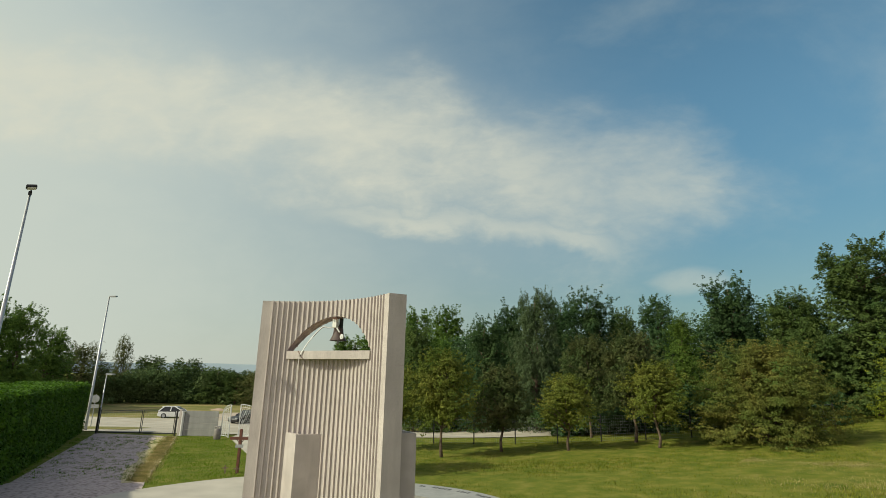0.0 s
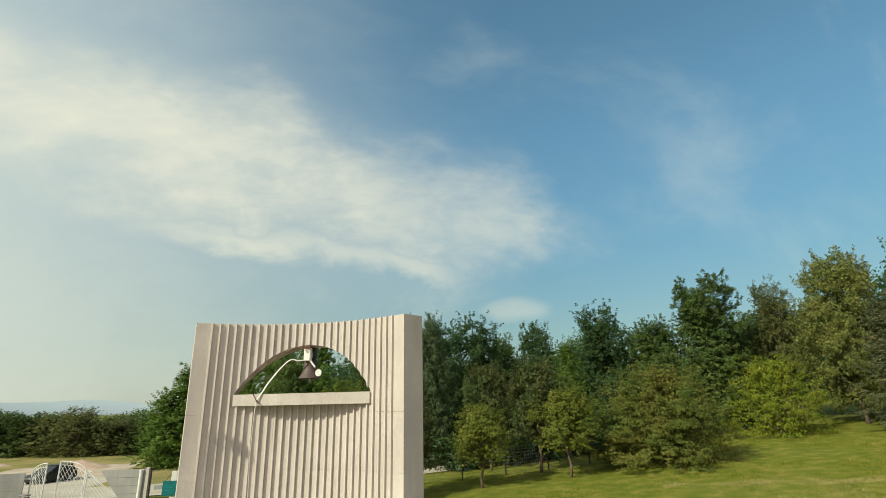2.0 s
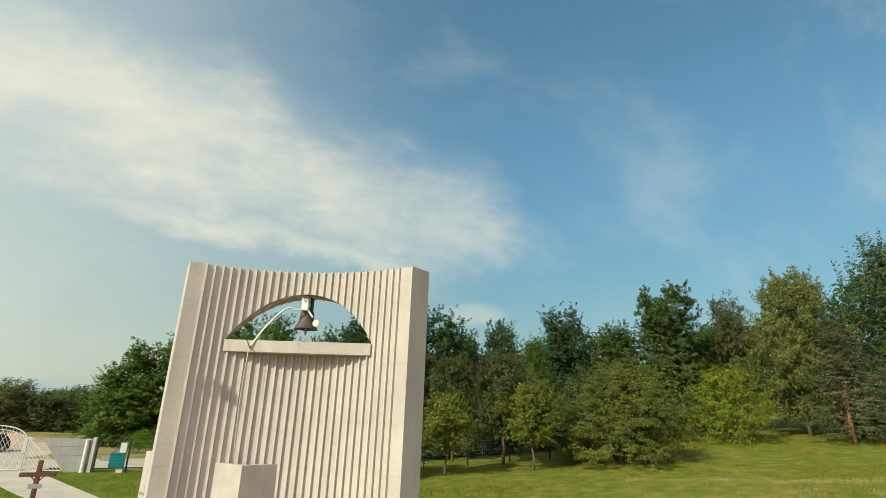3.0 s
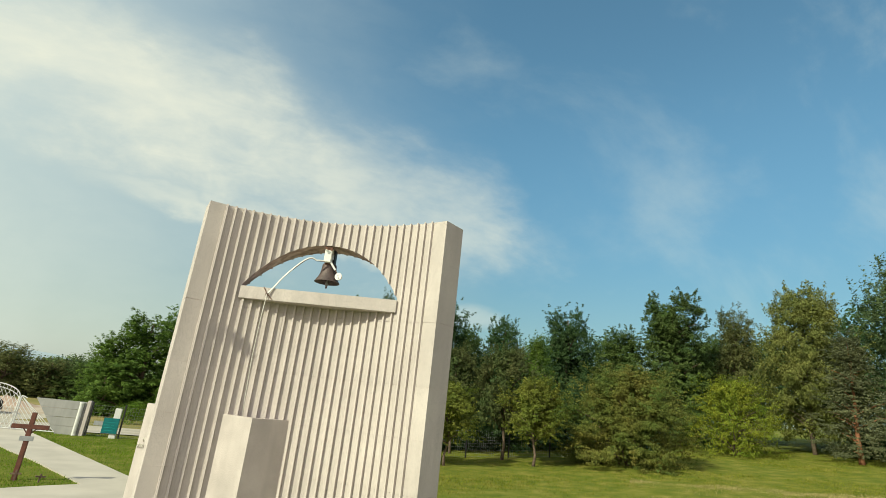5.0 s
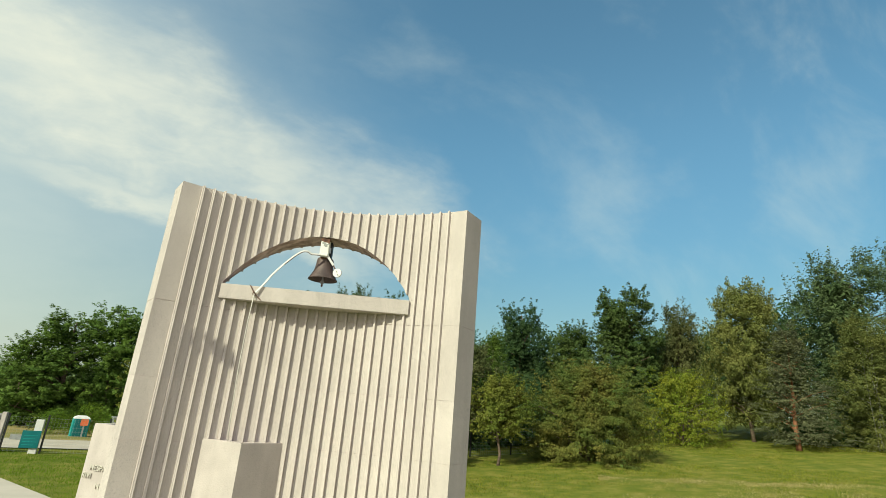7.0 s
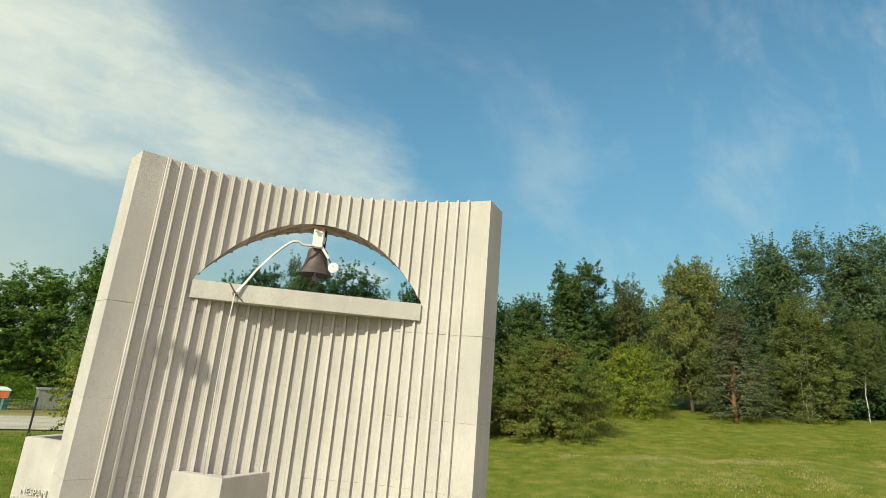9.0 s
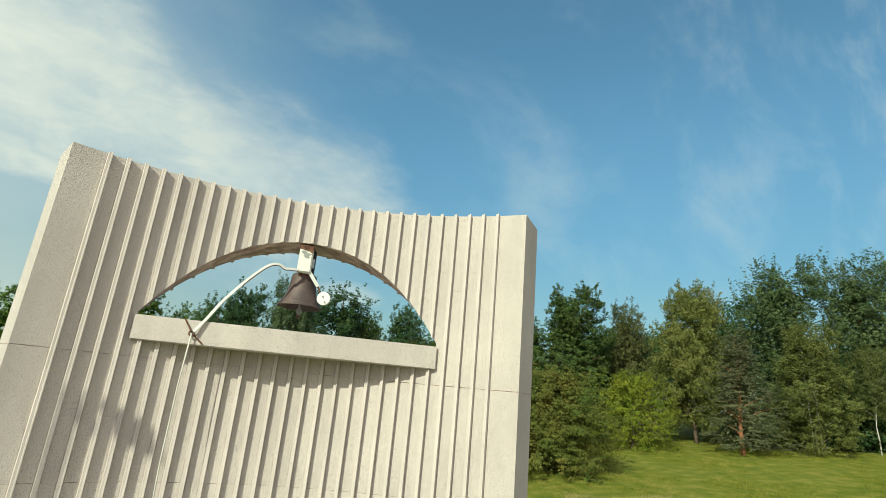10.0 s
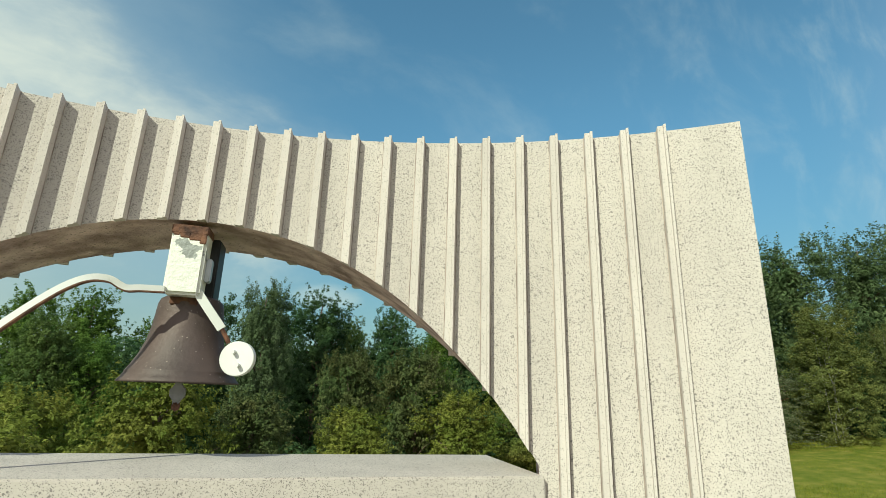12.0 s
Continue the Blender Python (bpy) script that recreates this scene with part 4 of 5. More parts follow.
def car(x, y, turn, paint, label, tall, size):
    """A hatchback: body of lofted sections, glasshouse, wheels, lamps."""
    Wd = 1.72
    t = tagged(empty("car", pose(x, y, gz(x, y), 0, 0, turn)), label, "car", group="parked cars")
    t.scale = (size, size, size)
    H = 1.46 * tall
    # side outline of the lower body, then the cabin
    belt = 0.62 * H
    prof = [(-2.02, 0.30), (-2.05, 0.55), (-1.96, belt - 0.02), (-1.2, belt + 0.02), (0.75, belt - 0.02), (1.55, belt - 0.10), (1.98, belt - 0.26), (2.05, 0.50), (2.0, 0.27), (1.72, 0.22), (1.0, 0.22), (-1.0, 0.22), (-1.72, 0.22)]
    bm = bmesh.new()
    rows = []
    for yy, k in ((-Wd / 2, 0.97), (-Wd / 2 + 0.10, 1.0), (0, 1.015), (Wd / 2 - 0.10, 1.0), (Wd / 2, 0.97)):
        rows.append([bm.verts.new((px * k, yy, 0.28 + (pz - 0.28) * (1.0 if abs(yy) < Wd / 2 - 0.01 else 0.97))) for px, pz in prof])
    for r0, r1 in zip(rows, rows[1:]):
        for i in range(len(prof)):
            j = (i + 1) % len(prof)
            bm.faces.new((r0[i], r0[j], r1[j], r1[i]))
    bm.faces.new(rows[0][::-1]), bm.faces.new(rows[-1])
    part("body", bm, paint, t, smooth=False)
    cab = [(-1.92, belt), (-1.62, H - 0.10), (-1.35, H), (-0.1, H), (0.15, H - 0.04), (0.95, belt - 0.02)]
    bm = bmesh.new()
    a = [bm.verts.new((px, -(Wd / 2 - 0.06 - 0.16 * (pz - belt) / (H - belt)), pz)) for px, pz in cab]
    b = [bm.verts.new((px, (Wd / 2 - 0.06 - 0.16 * (pz - belt) / (H - belt)), pz)) for px, pz in cab]
    n = len(cab)
    for i in range(n):
        j = (i + 1) % n
        bm.faces.new((a[i], a[j], b[j], b[i]))
    bm.faces.new(a[::-1]), bm.faces.new(b)
    part("cabin", bm, M["glass"], t, "dark glass cabin")
    bm = bmesh.new()
    for s in (-1, 1):
        for p, q in ((cab[0], cab[2]), (cab[3], cab[5]), ((-0.55, belt), (-0.5, H))):
            w0, w1 = Wd / 2 - 0.05 - 0.16 * (p[1] - belt) / (H - belt), Wd / 2 - 0.05 - 0.16 * (q[1] - belt) / (H - belt)
            tube_bm([(p[0], s * w0, p[1]), (q[0], s * w1, q[1])], 0.07, 6, bm)
    part("pillars", bm, paint, t)
    part("roof", box_bm(-1.62, -Wd / 2 + 0.20, H - 0.075, 0.16, Wd / 2 - 0.20, H + 0.025, 0.03), paint, t)
    for wx in (-1.28, 1.25):
        for s in (-1, 1):
            wheel = part("wheel", tube_bm([(0, -0.10, 0), (0, -0.085, 0), (0, 0.085, 0), (0, 0.10, 0)], [0.27, 0.315, 0.315, 0.27], 24), M["tyre"], t)
            wheel.matrix_basis = Matrix.Translation((wx, s * (Wd / 2 - 0.08), 0.315))
            part("rim", tube_bm([(0, -0.108, 0), (0, 0.108, 0)], 0.20, 18), M["galv"], wheel)
    for s in (-1, 1):
        part("headlight", box_bm(1.80, s * 0.60 - 0.17, 0.62, 2.03, s * 0.60 + 0.17, 0.74, 0.03), M["galv"], t)
        part("tail_light", box_bm(-2.06, s * 0.66 - 0.10, 0.74, -1.94, s * 0.66 + 0.10, 0.92, 0.03), M["redlamp"], t)
        part("mirror", box_bm(0.62, s * (Wd / 2 + 0.06) - 0.08, belt + 0.02, 0.76, s * (Wd / 2 + 0.06) + 0.08, belt + 0.15, 0.02), paint, t)


car(-37.2, 52.6, 22, M["carwhite"], "white hatchback parked on the gravel car park", 0.97, 0.84)
car(-27.3, 50.0, 250, M["carblack"], "black hatchback parked behind the white gate", 1.0, 0.84)


def sand_heap():
    rng = random.Random(4)
    for x, y, r, h in ((-30.3, 60.0, 3.9, 0.95), (-40.5, 65.0, 2.2, 0.45)):
        bm = bmesh.new()
        n, rows = 36, 8
        rings = []
        for j in range(rows):
            k = j / (rows - 1)
            rings.append([bm.verts.new((r * (1 - k) * math.cos(2 * math.pi * i / n) * (1 + 0.14 * noise.noise((i * 0.35, j * 0.4, x))),
                                        r * 0.75 * (1 - k) * math.sin(2 * math.pi * i / n) * (1 + 0.14 * noise.noise((i * 0.35, j * 0.4, y))),
                                        -0.15 + h * k ** 1.15 * (1 + 0.18 * noise.noise((i * 0.3, j * 0.7, 7))))) for i in range(n)])
        for r0, r1 in zip(rings, rings[1:]):
            for i in range(n):
                bm.faces.new((r0[i], r0[(i + 1) % n], r1[(i + 1) % n], r1[i]))
        o = part("sand_heap", bm, M["sand"], smooth=True)
        o.matrix_world = pose(x, y, gz(x, y))
        tagged(o, "low heap of reddish sand beyond the car park", "sand heap", group="sand heaps")


sand_heap()


def portable_toilet():
    x, y = -15.3, 50.5
    t = tagged(empty("portable_toilet", pose(x, y, gz(x, y), 0, 0, 20)), "teal portable toilet cabin with white rounded roof", "toilet cabin")
    part("cabin", box_bm(-0.55, -0.55, 0.05, 0.55, 0.55, 2.0, 0.04), M["tealplastic"], t)
    part("door", box_bm(-0.40, -0.585, 0.12, 0.40, -0.552, 1.92, 0.02), M["teal"], t)
    part("roof", lathe_bm([(0.0, 2.32), (0.40, 2.28), (0.66, 2.14), (0.76, 1.98), (0.74, 1.96), (0.0, 1.96)], 4), M["white"], t).matrix_basis = pose(0, 0, 0, 0, 0, 45)
    t.scale = (0.90, 0.90, 0.62)
    part("skid", box_bm(-0.6, -0.6, -0.1, 0.6, 0.6, 0.06, 0.02), M["galv"], t)
    x, y = -14.75, 49.2
    t = tagged(empty("orange_sign", pose(x, y, gz(x, y), 0, 0, 16)), "small orange square sign on a grey post", "sign")
    part("post", box_bm(-0.05, -0.03, -0.2, 0.05, 0.03, 1.0, 0.005), M["galv"], t)
    part("plate", box_bm(-0.22, -0.05, 0.78, 0.22, -0.03, 1.20, 0.03), M["orange"], t)
    x, y = -12.6, 51.5
    t = tagged(empty("skip_container", pose(x, y, gz(x, y), 0, 0, 18)), "grey metal waste container by the roadside bushes", "container")
    part("body", box_bm(-1.0, -0.6, 0.1, 1.0, 0.6, 1.35, 0.03), M["galv"], t)
    part("rim", box_bm(-1.06, -0.66, 1.35, 1.06, 0.66, 1.44, 0.02), M["galv"], t)


portable_toilet()


# ---------------------------------------------------------------- curved ledge with engraved letters beside the monument
def ledge():
    t = tagged(empty("memorial_ledge", pose(centre.x, centre.y, 0)), "pale curved concrete memorial ledge round a dark basin", "ledge")
    n, r0, r1, z = 40, 3.75, 5.40, 0.62
    a0, a1 = radians(-15), radians(84)
    ang = [a0 + (a1 - a0) * i / n for i in range(n + 1)]
    out = [(r1 * math.cos(a), r1 * math.sin(a)) for a in ang] + [(r0 * math.cos(a), r0 * math.sin(a)) for a in reversed(ang)]
    part("coping", prism_bm(out, 0.2, z, 0.01), M["wallgrey"], t)
    basin = [(3.74 * math.cos(a), 3.74 * math.sin(a)) for a in ang] + [(1.6 * math.cos(a), 1.6 * math.sin(a)) for a in reversed(ang)]
    part("basin_floor", prism_bm(basin, 0.2, 0.30), M["water"], t)
    r = random.Random(2)
    a = radians(5)
    while a < radians(80):
        w = 0.05 + 0.05 * r.random()
        m = Matrix.Rotation(a, 4, "Z") @ Matrix.Translation((5.08 + 0.02 * r.random(), 0, z + 0.003))
        o = part("letter_bar", box_bm(-0.08, -w / 2, -0.002, 0.08, w / 2, 0.002), M["darktext"], t)
        o.matrix_basis = m
        a += (w + 0.05) / 5.08 if r.random() > 0.15 else 0.07


ledge()


# ---------------------------------------------------------------- raised words on the side box
def lettering():
    face0, face1 = Vector(LEFT_TIP), Vector(LEFT_END)
    d = (face1 - face0).normalized()
    for word, k, z, size in (("NESPAM", 0.16, 1.98, 0.115), ("RIVI", 0.03, 1.86, 0.115), ("NJIH", 0.36, 1.73, 0.115)):
        cu = bpy.data.curves.new("lettering", "FONT")
        cu.body, cu.size, cu.extrude = word, size, 0.014
        ob = new("lettering", cu)
        p = face0 + d * k
        nrm = Vector((d.y, -d.x))
        mloc = Matrix(((d.x, 0, nrm.x, p.x + nrm.x * 0.008), (d.y, 0, nrm.y, p.y + nrm.y * 0.008), (0, 1, 0, z), (0, 0, 0, 1)))
        bpy.context.view_layer.update()
        me = bpy.data.meshes.new_from_object(ob.evaluated_get(bpy.context.evaluated_depsgraph_get()))
        bpy.data.objects.remove(ob)
        me.materials.clear()
        me.materials.append(M["lettering"])
        o = new("lettering", me)
        o.parent = left_box
        o.matrix_basis = mloc
        tagged(o, "raised concrete letters " + word)


lettering()


# ---------------------------------------------------------------- trees
def leaf_cloud(rng, centres, radii, count, size, flat=0.65, droop=0.0, bias=None, tri=False):
    """Many small bent leaf sprays scattered over clumps. Returns verts and faces."""
    n = len(centres)
    wgt = radii ** 2 / (radii ** 2).sum()
    which = rng.choice(n, count, p=wgt)
    d = rng.normal(size=(count, 3))
    d /= np.linalg.norm(d, axis=1)[:, None]
    rad = radii[which] * (0.55 + 0.60 * rng.random(count))
    pos = centres[which] + d * rad[:, None] * np.array([1, 1, flat])
    nor = d * 0.55 + np.array([0, 0, 0.5]) + rng.normal(size=(count, 3)) * 0.40
    if bias is not None:
        nor = nor + 0.7 * bias[which]
    nor /= np.linalg.norm(nor, axis=1)[:, None]
    t = np.cross(nor, rng.normal(size=(count, 3)))
    t /= np.linalg.norm(t, axis=1)[:, None] + 1e-9
    b = np.cross(nor, t)
    sz = size * (0.55 + 0.9 * rng.random(count))[:, None]
    drop = np.array([0, 0, -1.0]) * droop * sz
    if tri:
        v = np.stack([pos - t * sz * 0.5 - b * sz * 0.26, pos + t * sz * 0.6 + drop, pos + b * sz * 0.42 + nor * sz * 0.1], 1).reshape(-1, 3)
        return v, np.arange(count * 3).reshape(-1, 3)
    v = np.stack([pos - t * sz * 0.5, pos - b * sz * 0.30, pos + t * sz * 0.5 + drop, pos + b * sz * 0.30 + nor * sz * 0.1], 1).reshape(-1, 3)
    f = np.arange(count * 4).reshape(-1, 4)
    return v, f


def crown_mesh(name, rng, H, R, low, shape, clumps, leaves, size, flat=0.65, droop=0.0, tri=False):
    """Clumps inside an outline that depends on the kind of tree."""
    lobes = rng.random(8) * 2 * math.pi

    def width(h, a):
        if shape == "cone":
            w = (1 - h) ** 0.75 * 0.95 + 0.06
        elif shape == "dome":
            w = math.sqrt(max(0, 1 - h ** 2.4))
        elif shape == "tiers":
            w = (1 - h) ** 0.62 * (0.66 + 0.44 * abs(math.sin(h * 17))) + 0.05
        elif shape == "open":
            w = math.sin(math.pi * min(1, h * 0.60 + 0.26)) ** 0.5 * (0.86 + 0.30 * math.sin(9 * h + 2 * a + lobes[0]))
        elif shape == "tall":
            w = math.sin(math.pi * min(1, h * 0.66 + 0.24)) ** 0.55 * (0.90 + 0.10 * math.sin(7 * h + lobes[0]))
        else:
            w = math.sin(math.pi * min(1, h * 0.74 + 0.19)) ** 0.6
        return w * (0.88 + 0.16 * math.sin(2 * a + lobes[1]) * math.sin(5 * h + lobes[2]) + 0.10 * math.sin(5 * a + lobes[3]))

    # leafy boughs over the whole outline, then sprays round each bough
    boughs = []
    nb = 70 if R > 3 else 48
    for i in range(nb):
        h = ((i + rng.random()) / nb) ** (0.9 if shape != "cone" else 1.25)
        a = i * 2.39996 + rng.normal() * 0.35
        r = R * width(h, a) * (0.62 + 0.30 * rng.random())
        boughs.append((r * math.cos(a), r * math.sin(a), low + (H - low) * h * 0.95, (0.17 + 0.13 * rng.random()) * (0.75 if h > 0.8 else 1.0)))
    cs, rs = [], []
    per = clumps // nb + 1
    for bx, by, bz, br in boughs:
        for _ in range(per):
            d = rng.normal(size=3)
            d *= br * R * rng.random() ** 0.4 / np.linalg.norm(d)
            k = math.hypot(bx, by) + 1e-6
            out = (d[0] * bx + d[1] * by) / k
            # sprays droop a little towards the bough's end
            z = bz + d[2] * (0.75 if flat > 0.5 else 0.35) - 0.25 * max(0, out)
            cs.append((bx + d[0] * 1.25, by + d[1] * 1.25, max(z, low * 0.6 + 0.1)))
            rs.append(R * (0.035 + 0.055 * rng.random()))
        # slim shoots past the outline
        base = Vector((bx, by, bz - low - 0.25 * (H - low)))
        for _ in range(5):
            way = (base.normalized() + Vector(rng.normal(size=3)) * 0.45 + Vector((0, 0, 0.6 if shape == "open" else 0.15))).normalized()
            start = Vector((bx, by, bz)) + Vector(rng.normal(size=3)) * br * R * 0.35
            for k in ((1.0, 1.3, 1.6, 1.9, 2.2, 2.5) if shape == "open" else (1.0, 1.25, 1.5)):
                q = start + way * br * R * k
                if q.z < H * 1.04:
                    cs.append((q.x, q.y, max(q.z, low * 0.6 + 0.1)))
                    rs.append(R * (0.052 - 0.012 * k))
    cs, rs = np.array(cs), np.array(rs)
    bias = cs * np.array([1, 1, 1]) - np.array([0, 0, low + 0.35 * (H - low)])
    bias /= np.linalg.norm(bias, axis=1)[:, None] + 1e-6
    v, f = leaf_cloud(rng, cs, rs, leaves, size, flat, droop, bias, tri)
    # the dim inner leaves
    ic, ir = [], []
    for i in range(60):
        h, a = rng.random() * 0.86, rng.random() * 6.28
        r = R * width(h, a) * 0.55 * math.sqrt(rng.random())
        ic.append((r * math.cos(a), r * math.sin(a), low + (H - low) * h))
        ir.append(R * 0.22)
    v2, f2 = leaf_cloud(rng, np.array(ic), np.array(ir), leaves // 7, size * 2.0, 0.8, 0.0, None, tri)
    me = bpy.data.meshes.new(name)
    me.from_pydata(v.tolist() + v2.tolist(), [], f.tolist() + (f2 + len(v)).tolist())
    return me, cs.tolist()


TREE = {  # crown shape, foot of the crown, clumps, leaves, leaf size, flatness, droop, trunk radius
    "young": ("round", 0.33, 90, 10000, 0.22, 0.6, 0.2, 0.09), "russet": ("round", 0.30, 90, 10000, 0.22, 0.6, 0.2, 0.09),
    "spread": ("dome", 0.0, 240, 24000, 0.22, 0.35, 0.25, 0.14), "broad": ("tall", 0.02, 130, 15000, 0.30, 0.65, 0.1, 0.20),
    "light": ("tall", 0.02, 150, 17000, 0.24, 0.9, 0.0, 0.20), "dark": ("tall", 0.02, 110, 14000, 0.28, 0.55, 0.1, 0.2),
    "cone": ("cone", 0.06, 120, 12000, 0.22, 0.6, 0.1, 0.13), "olive": ("tall", 0.02, 120, 11000, 0.26, 0.8, 0.1, 0.15),
    "willow": ("round", 0.12, 150, 16000, 0.24, 1.1, 0.5, 0.12), "gold": ("dome", 0.04, 90, 10000, 0.26, 0.35, 0.2, 0.10),
    "pine": ("tiers", 0.06, 110, 15000, 0.20, 0.28, 0.0, 0.16), "birch": ("tall", 0.02, 120, 13000, 0.20, 0.8, 0.25, 0.055),
    "shrub": ("dome", 0.0, 90, 6000, 0.24, 0.5, 0.2, 0.05), "slimbirch": ("tall", 0.36, 100, 9000, 0.20, 0.8, 0.25, 0.07),
    "locust": ("open", 0.05, 130, 15000, 0.26, 0.7, 0.1, 0.16),
    "acacia": ("tall", 0.0, 150, 17000, 0.27, 0.6, 0.15, 0.2),
}
TREE_LABEL = {
    "young": "young maple with yellow-green leaves on the lawn", "russet": "young maple with reddish brown leaves and slim trunk",
    "spread": "broad low Japanese maple turning orange at the top", "broad": "tall green broadleaf tree at the lawn's edge",
    "light": "tall grey-green poplar with upright branches", "dark": "tall dark green tree in the woodland edge",
    "cone": "bright green conical hornbeam tree", "olive": "slender olive-green tree in the woodland edge", "willow": "tall yellow-green weeping tree",
    "gold": "low golden-green maple with branches to the grass", "pine": "dark Scots pine with reddish trunk",
    "birch": "birch with pale trunks and light leaves", "shrub": "bright green shrub at the edge of the road", "slimbirch": "slender birch with a bare white trunk",
    "locust": "tall open locust tree with feathery upright shoots",
    "acacia": "bushy green locust tree by the road",
}
DENSE = {"young": (1.6, 0.58), "russet": (1.6, 0.58), "spread": (3.4, 0.52), "gold": (1.6, 0.55), "broad": (3.3, 0.52), "light": (3.2, 0.56), "dark": (2.8, 0.56),
         "cone": (2.6, 0.60), "olive": (2.4, 0.62), "willow": (3.4, 0.52), "pine": (2.0, 0.58), "birch": (3.2, 0.58), "acacia": (2.9, 0.50), "locust": (2.6, 0.56), "shrub": (1.6, 0.6), "slimbirch": (3.0, 0.58)}
CROWNS = {}


def tree(kind, x, y, H, R, seed):
    shape, low, clumps, leaves, size, flat, droop, tr = TREE[kind]
    rng = np.random.default_rng(seed)
    var = seed % (3 if kind in ("broad", "acacia", "dark", "olive") else 2)
    key = (kind, var) if kind not in ("spread", "light", "pine", "willow", "gold") else (kind, 0)
    far = math.hypot(x, y) > 53
    key = key + (far,)
    if key not in CROWNS:
        # one crown of unit size, scaled to each tree
        h0, r0 = 10.0, 3.2
        if kind in ("spread", "gold", "shrub"):
            h0, r0 = 5.0, 4.2
        if kind in ("young", "russet"):
            h0, r0 = 5.4, 2.1
        tri = kind not in ("gold", "young", "russet")
        me, cs = crown_mesh(kind + "_crown", np.random.default_rng(101 + 7 * var + len(CROWNS)), h0, r0, low * h0, shape, clumps * (5 if far else 8), int(leaves * DENSE[kind][0] * (0.45 if far and kind != "acacia" else 0.6 if far else 1.06)), size * DENSE[kind][1] * (1.05 if far else 0.78), flat, droop, tri)
        me.materials.append(M["leaf_" + kind])
        bark = M["pinebark"] if kind == "pine" else M["birchbark"] if kind in ("birch", "slimbirch") else M["bark"]
        bm = bmesh.new()
        lean = [Vector((0.12 * math.sin(i * 1.7 + var), 0.12 * math.cos(i * 1.3 + var), h0 * 0.92 * i / 7)) for i in range(8)]
        lean[0] = Vector((0, 0, -0.25))
        tube_bm(lean, [tr * (1.25 if i == 0 else 1.0 - 0.115 * i) for i in range(8)], 8, bm)
        if kind == "birch":
            for o in (0.5, -0.45):
                tube_bm([Vector((o * 0.5, 0.1 * o, -0.25)), Vector((o * 0.6, 0.12, h0 * 0.3)), Vector((o * 0.8, 0.2, h0 * 0.8))], [tr * 0.6, tr * 0.5, tr * 0.2], 7, bm)
        order = np.random.default_rng(5 + var).permutation(len(cs))[:26]
        for i in order:
            c = Vector(cs[i]) * 0.82
            if c.z < low * h0 + 0.3:
                continue
            root = Vector((0, 0, max(low * h0 * 0.8, c.z - 0.35 * c.xy.length - 0.4)))
            mid_ = root.lerp(c, 0.55) + Vector((0, 0, 0.15))
            tube_bm([root, mid_, c], [tr * 0.38, tr * 0.24, tr * 0.08], 5, bm, cap=False)
        tm = bpy.data.meshes.new("trunk")
        bm.to_mesh(tm)
        bm.free()
        tm.materials.append(bark)
        tm.polygons.foreach_set("use_smooth", [True] * len(tm.polygons))
        CROWNS[key] = (me, tm, h0, r0)
    me, tm, h0, r0 = CROWNS[key]
    m = Matrix.Translation((x, y, gz(min(x, 60), y) - 0.03)) @ Matrix.Rotation(rng.random() * 6.28, 4, "Z")
    if kind == "shrub":
        t = tagged(empty("shrub", m), TREE_LABEL[kind], "shrub", group="roadside shrubs")
    else:
        t = tagged(empty("tree", m), TREE_LABEL[kind], "tree", group="trees round the lawn")
    t.scale = (R / r0, R / r0, H / h0)
    for nm, data in (("trunk", tm), ("crown", me)):
        o = new(nm, data)
        o.parent = t


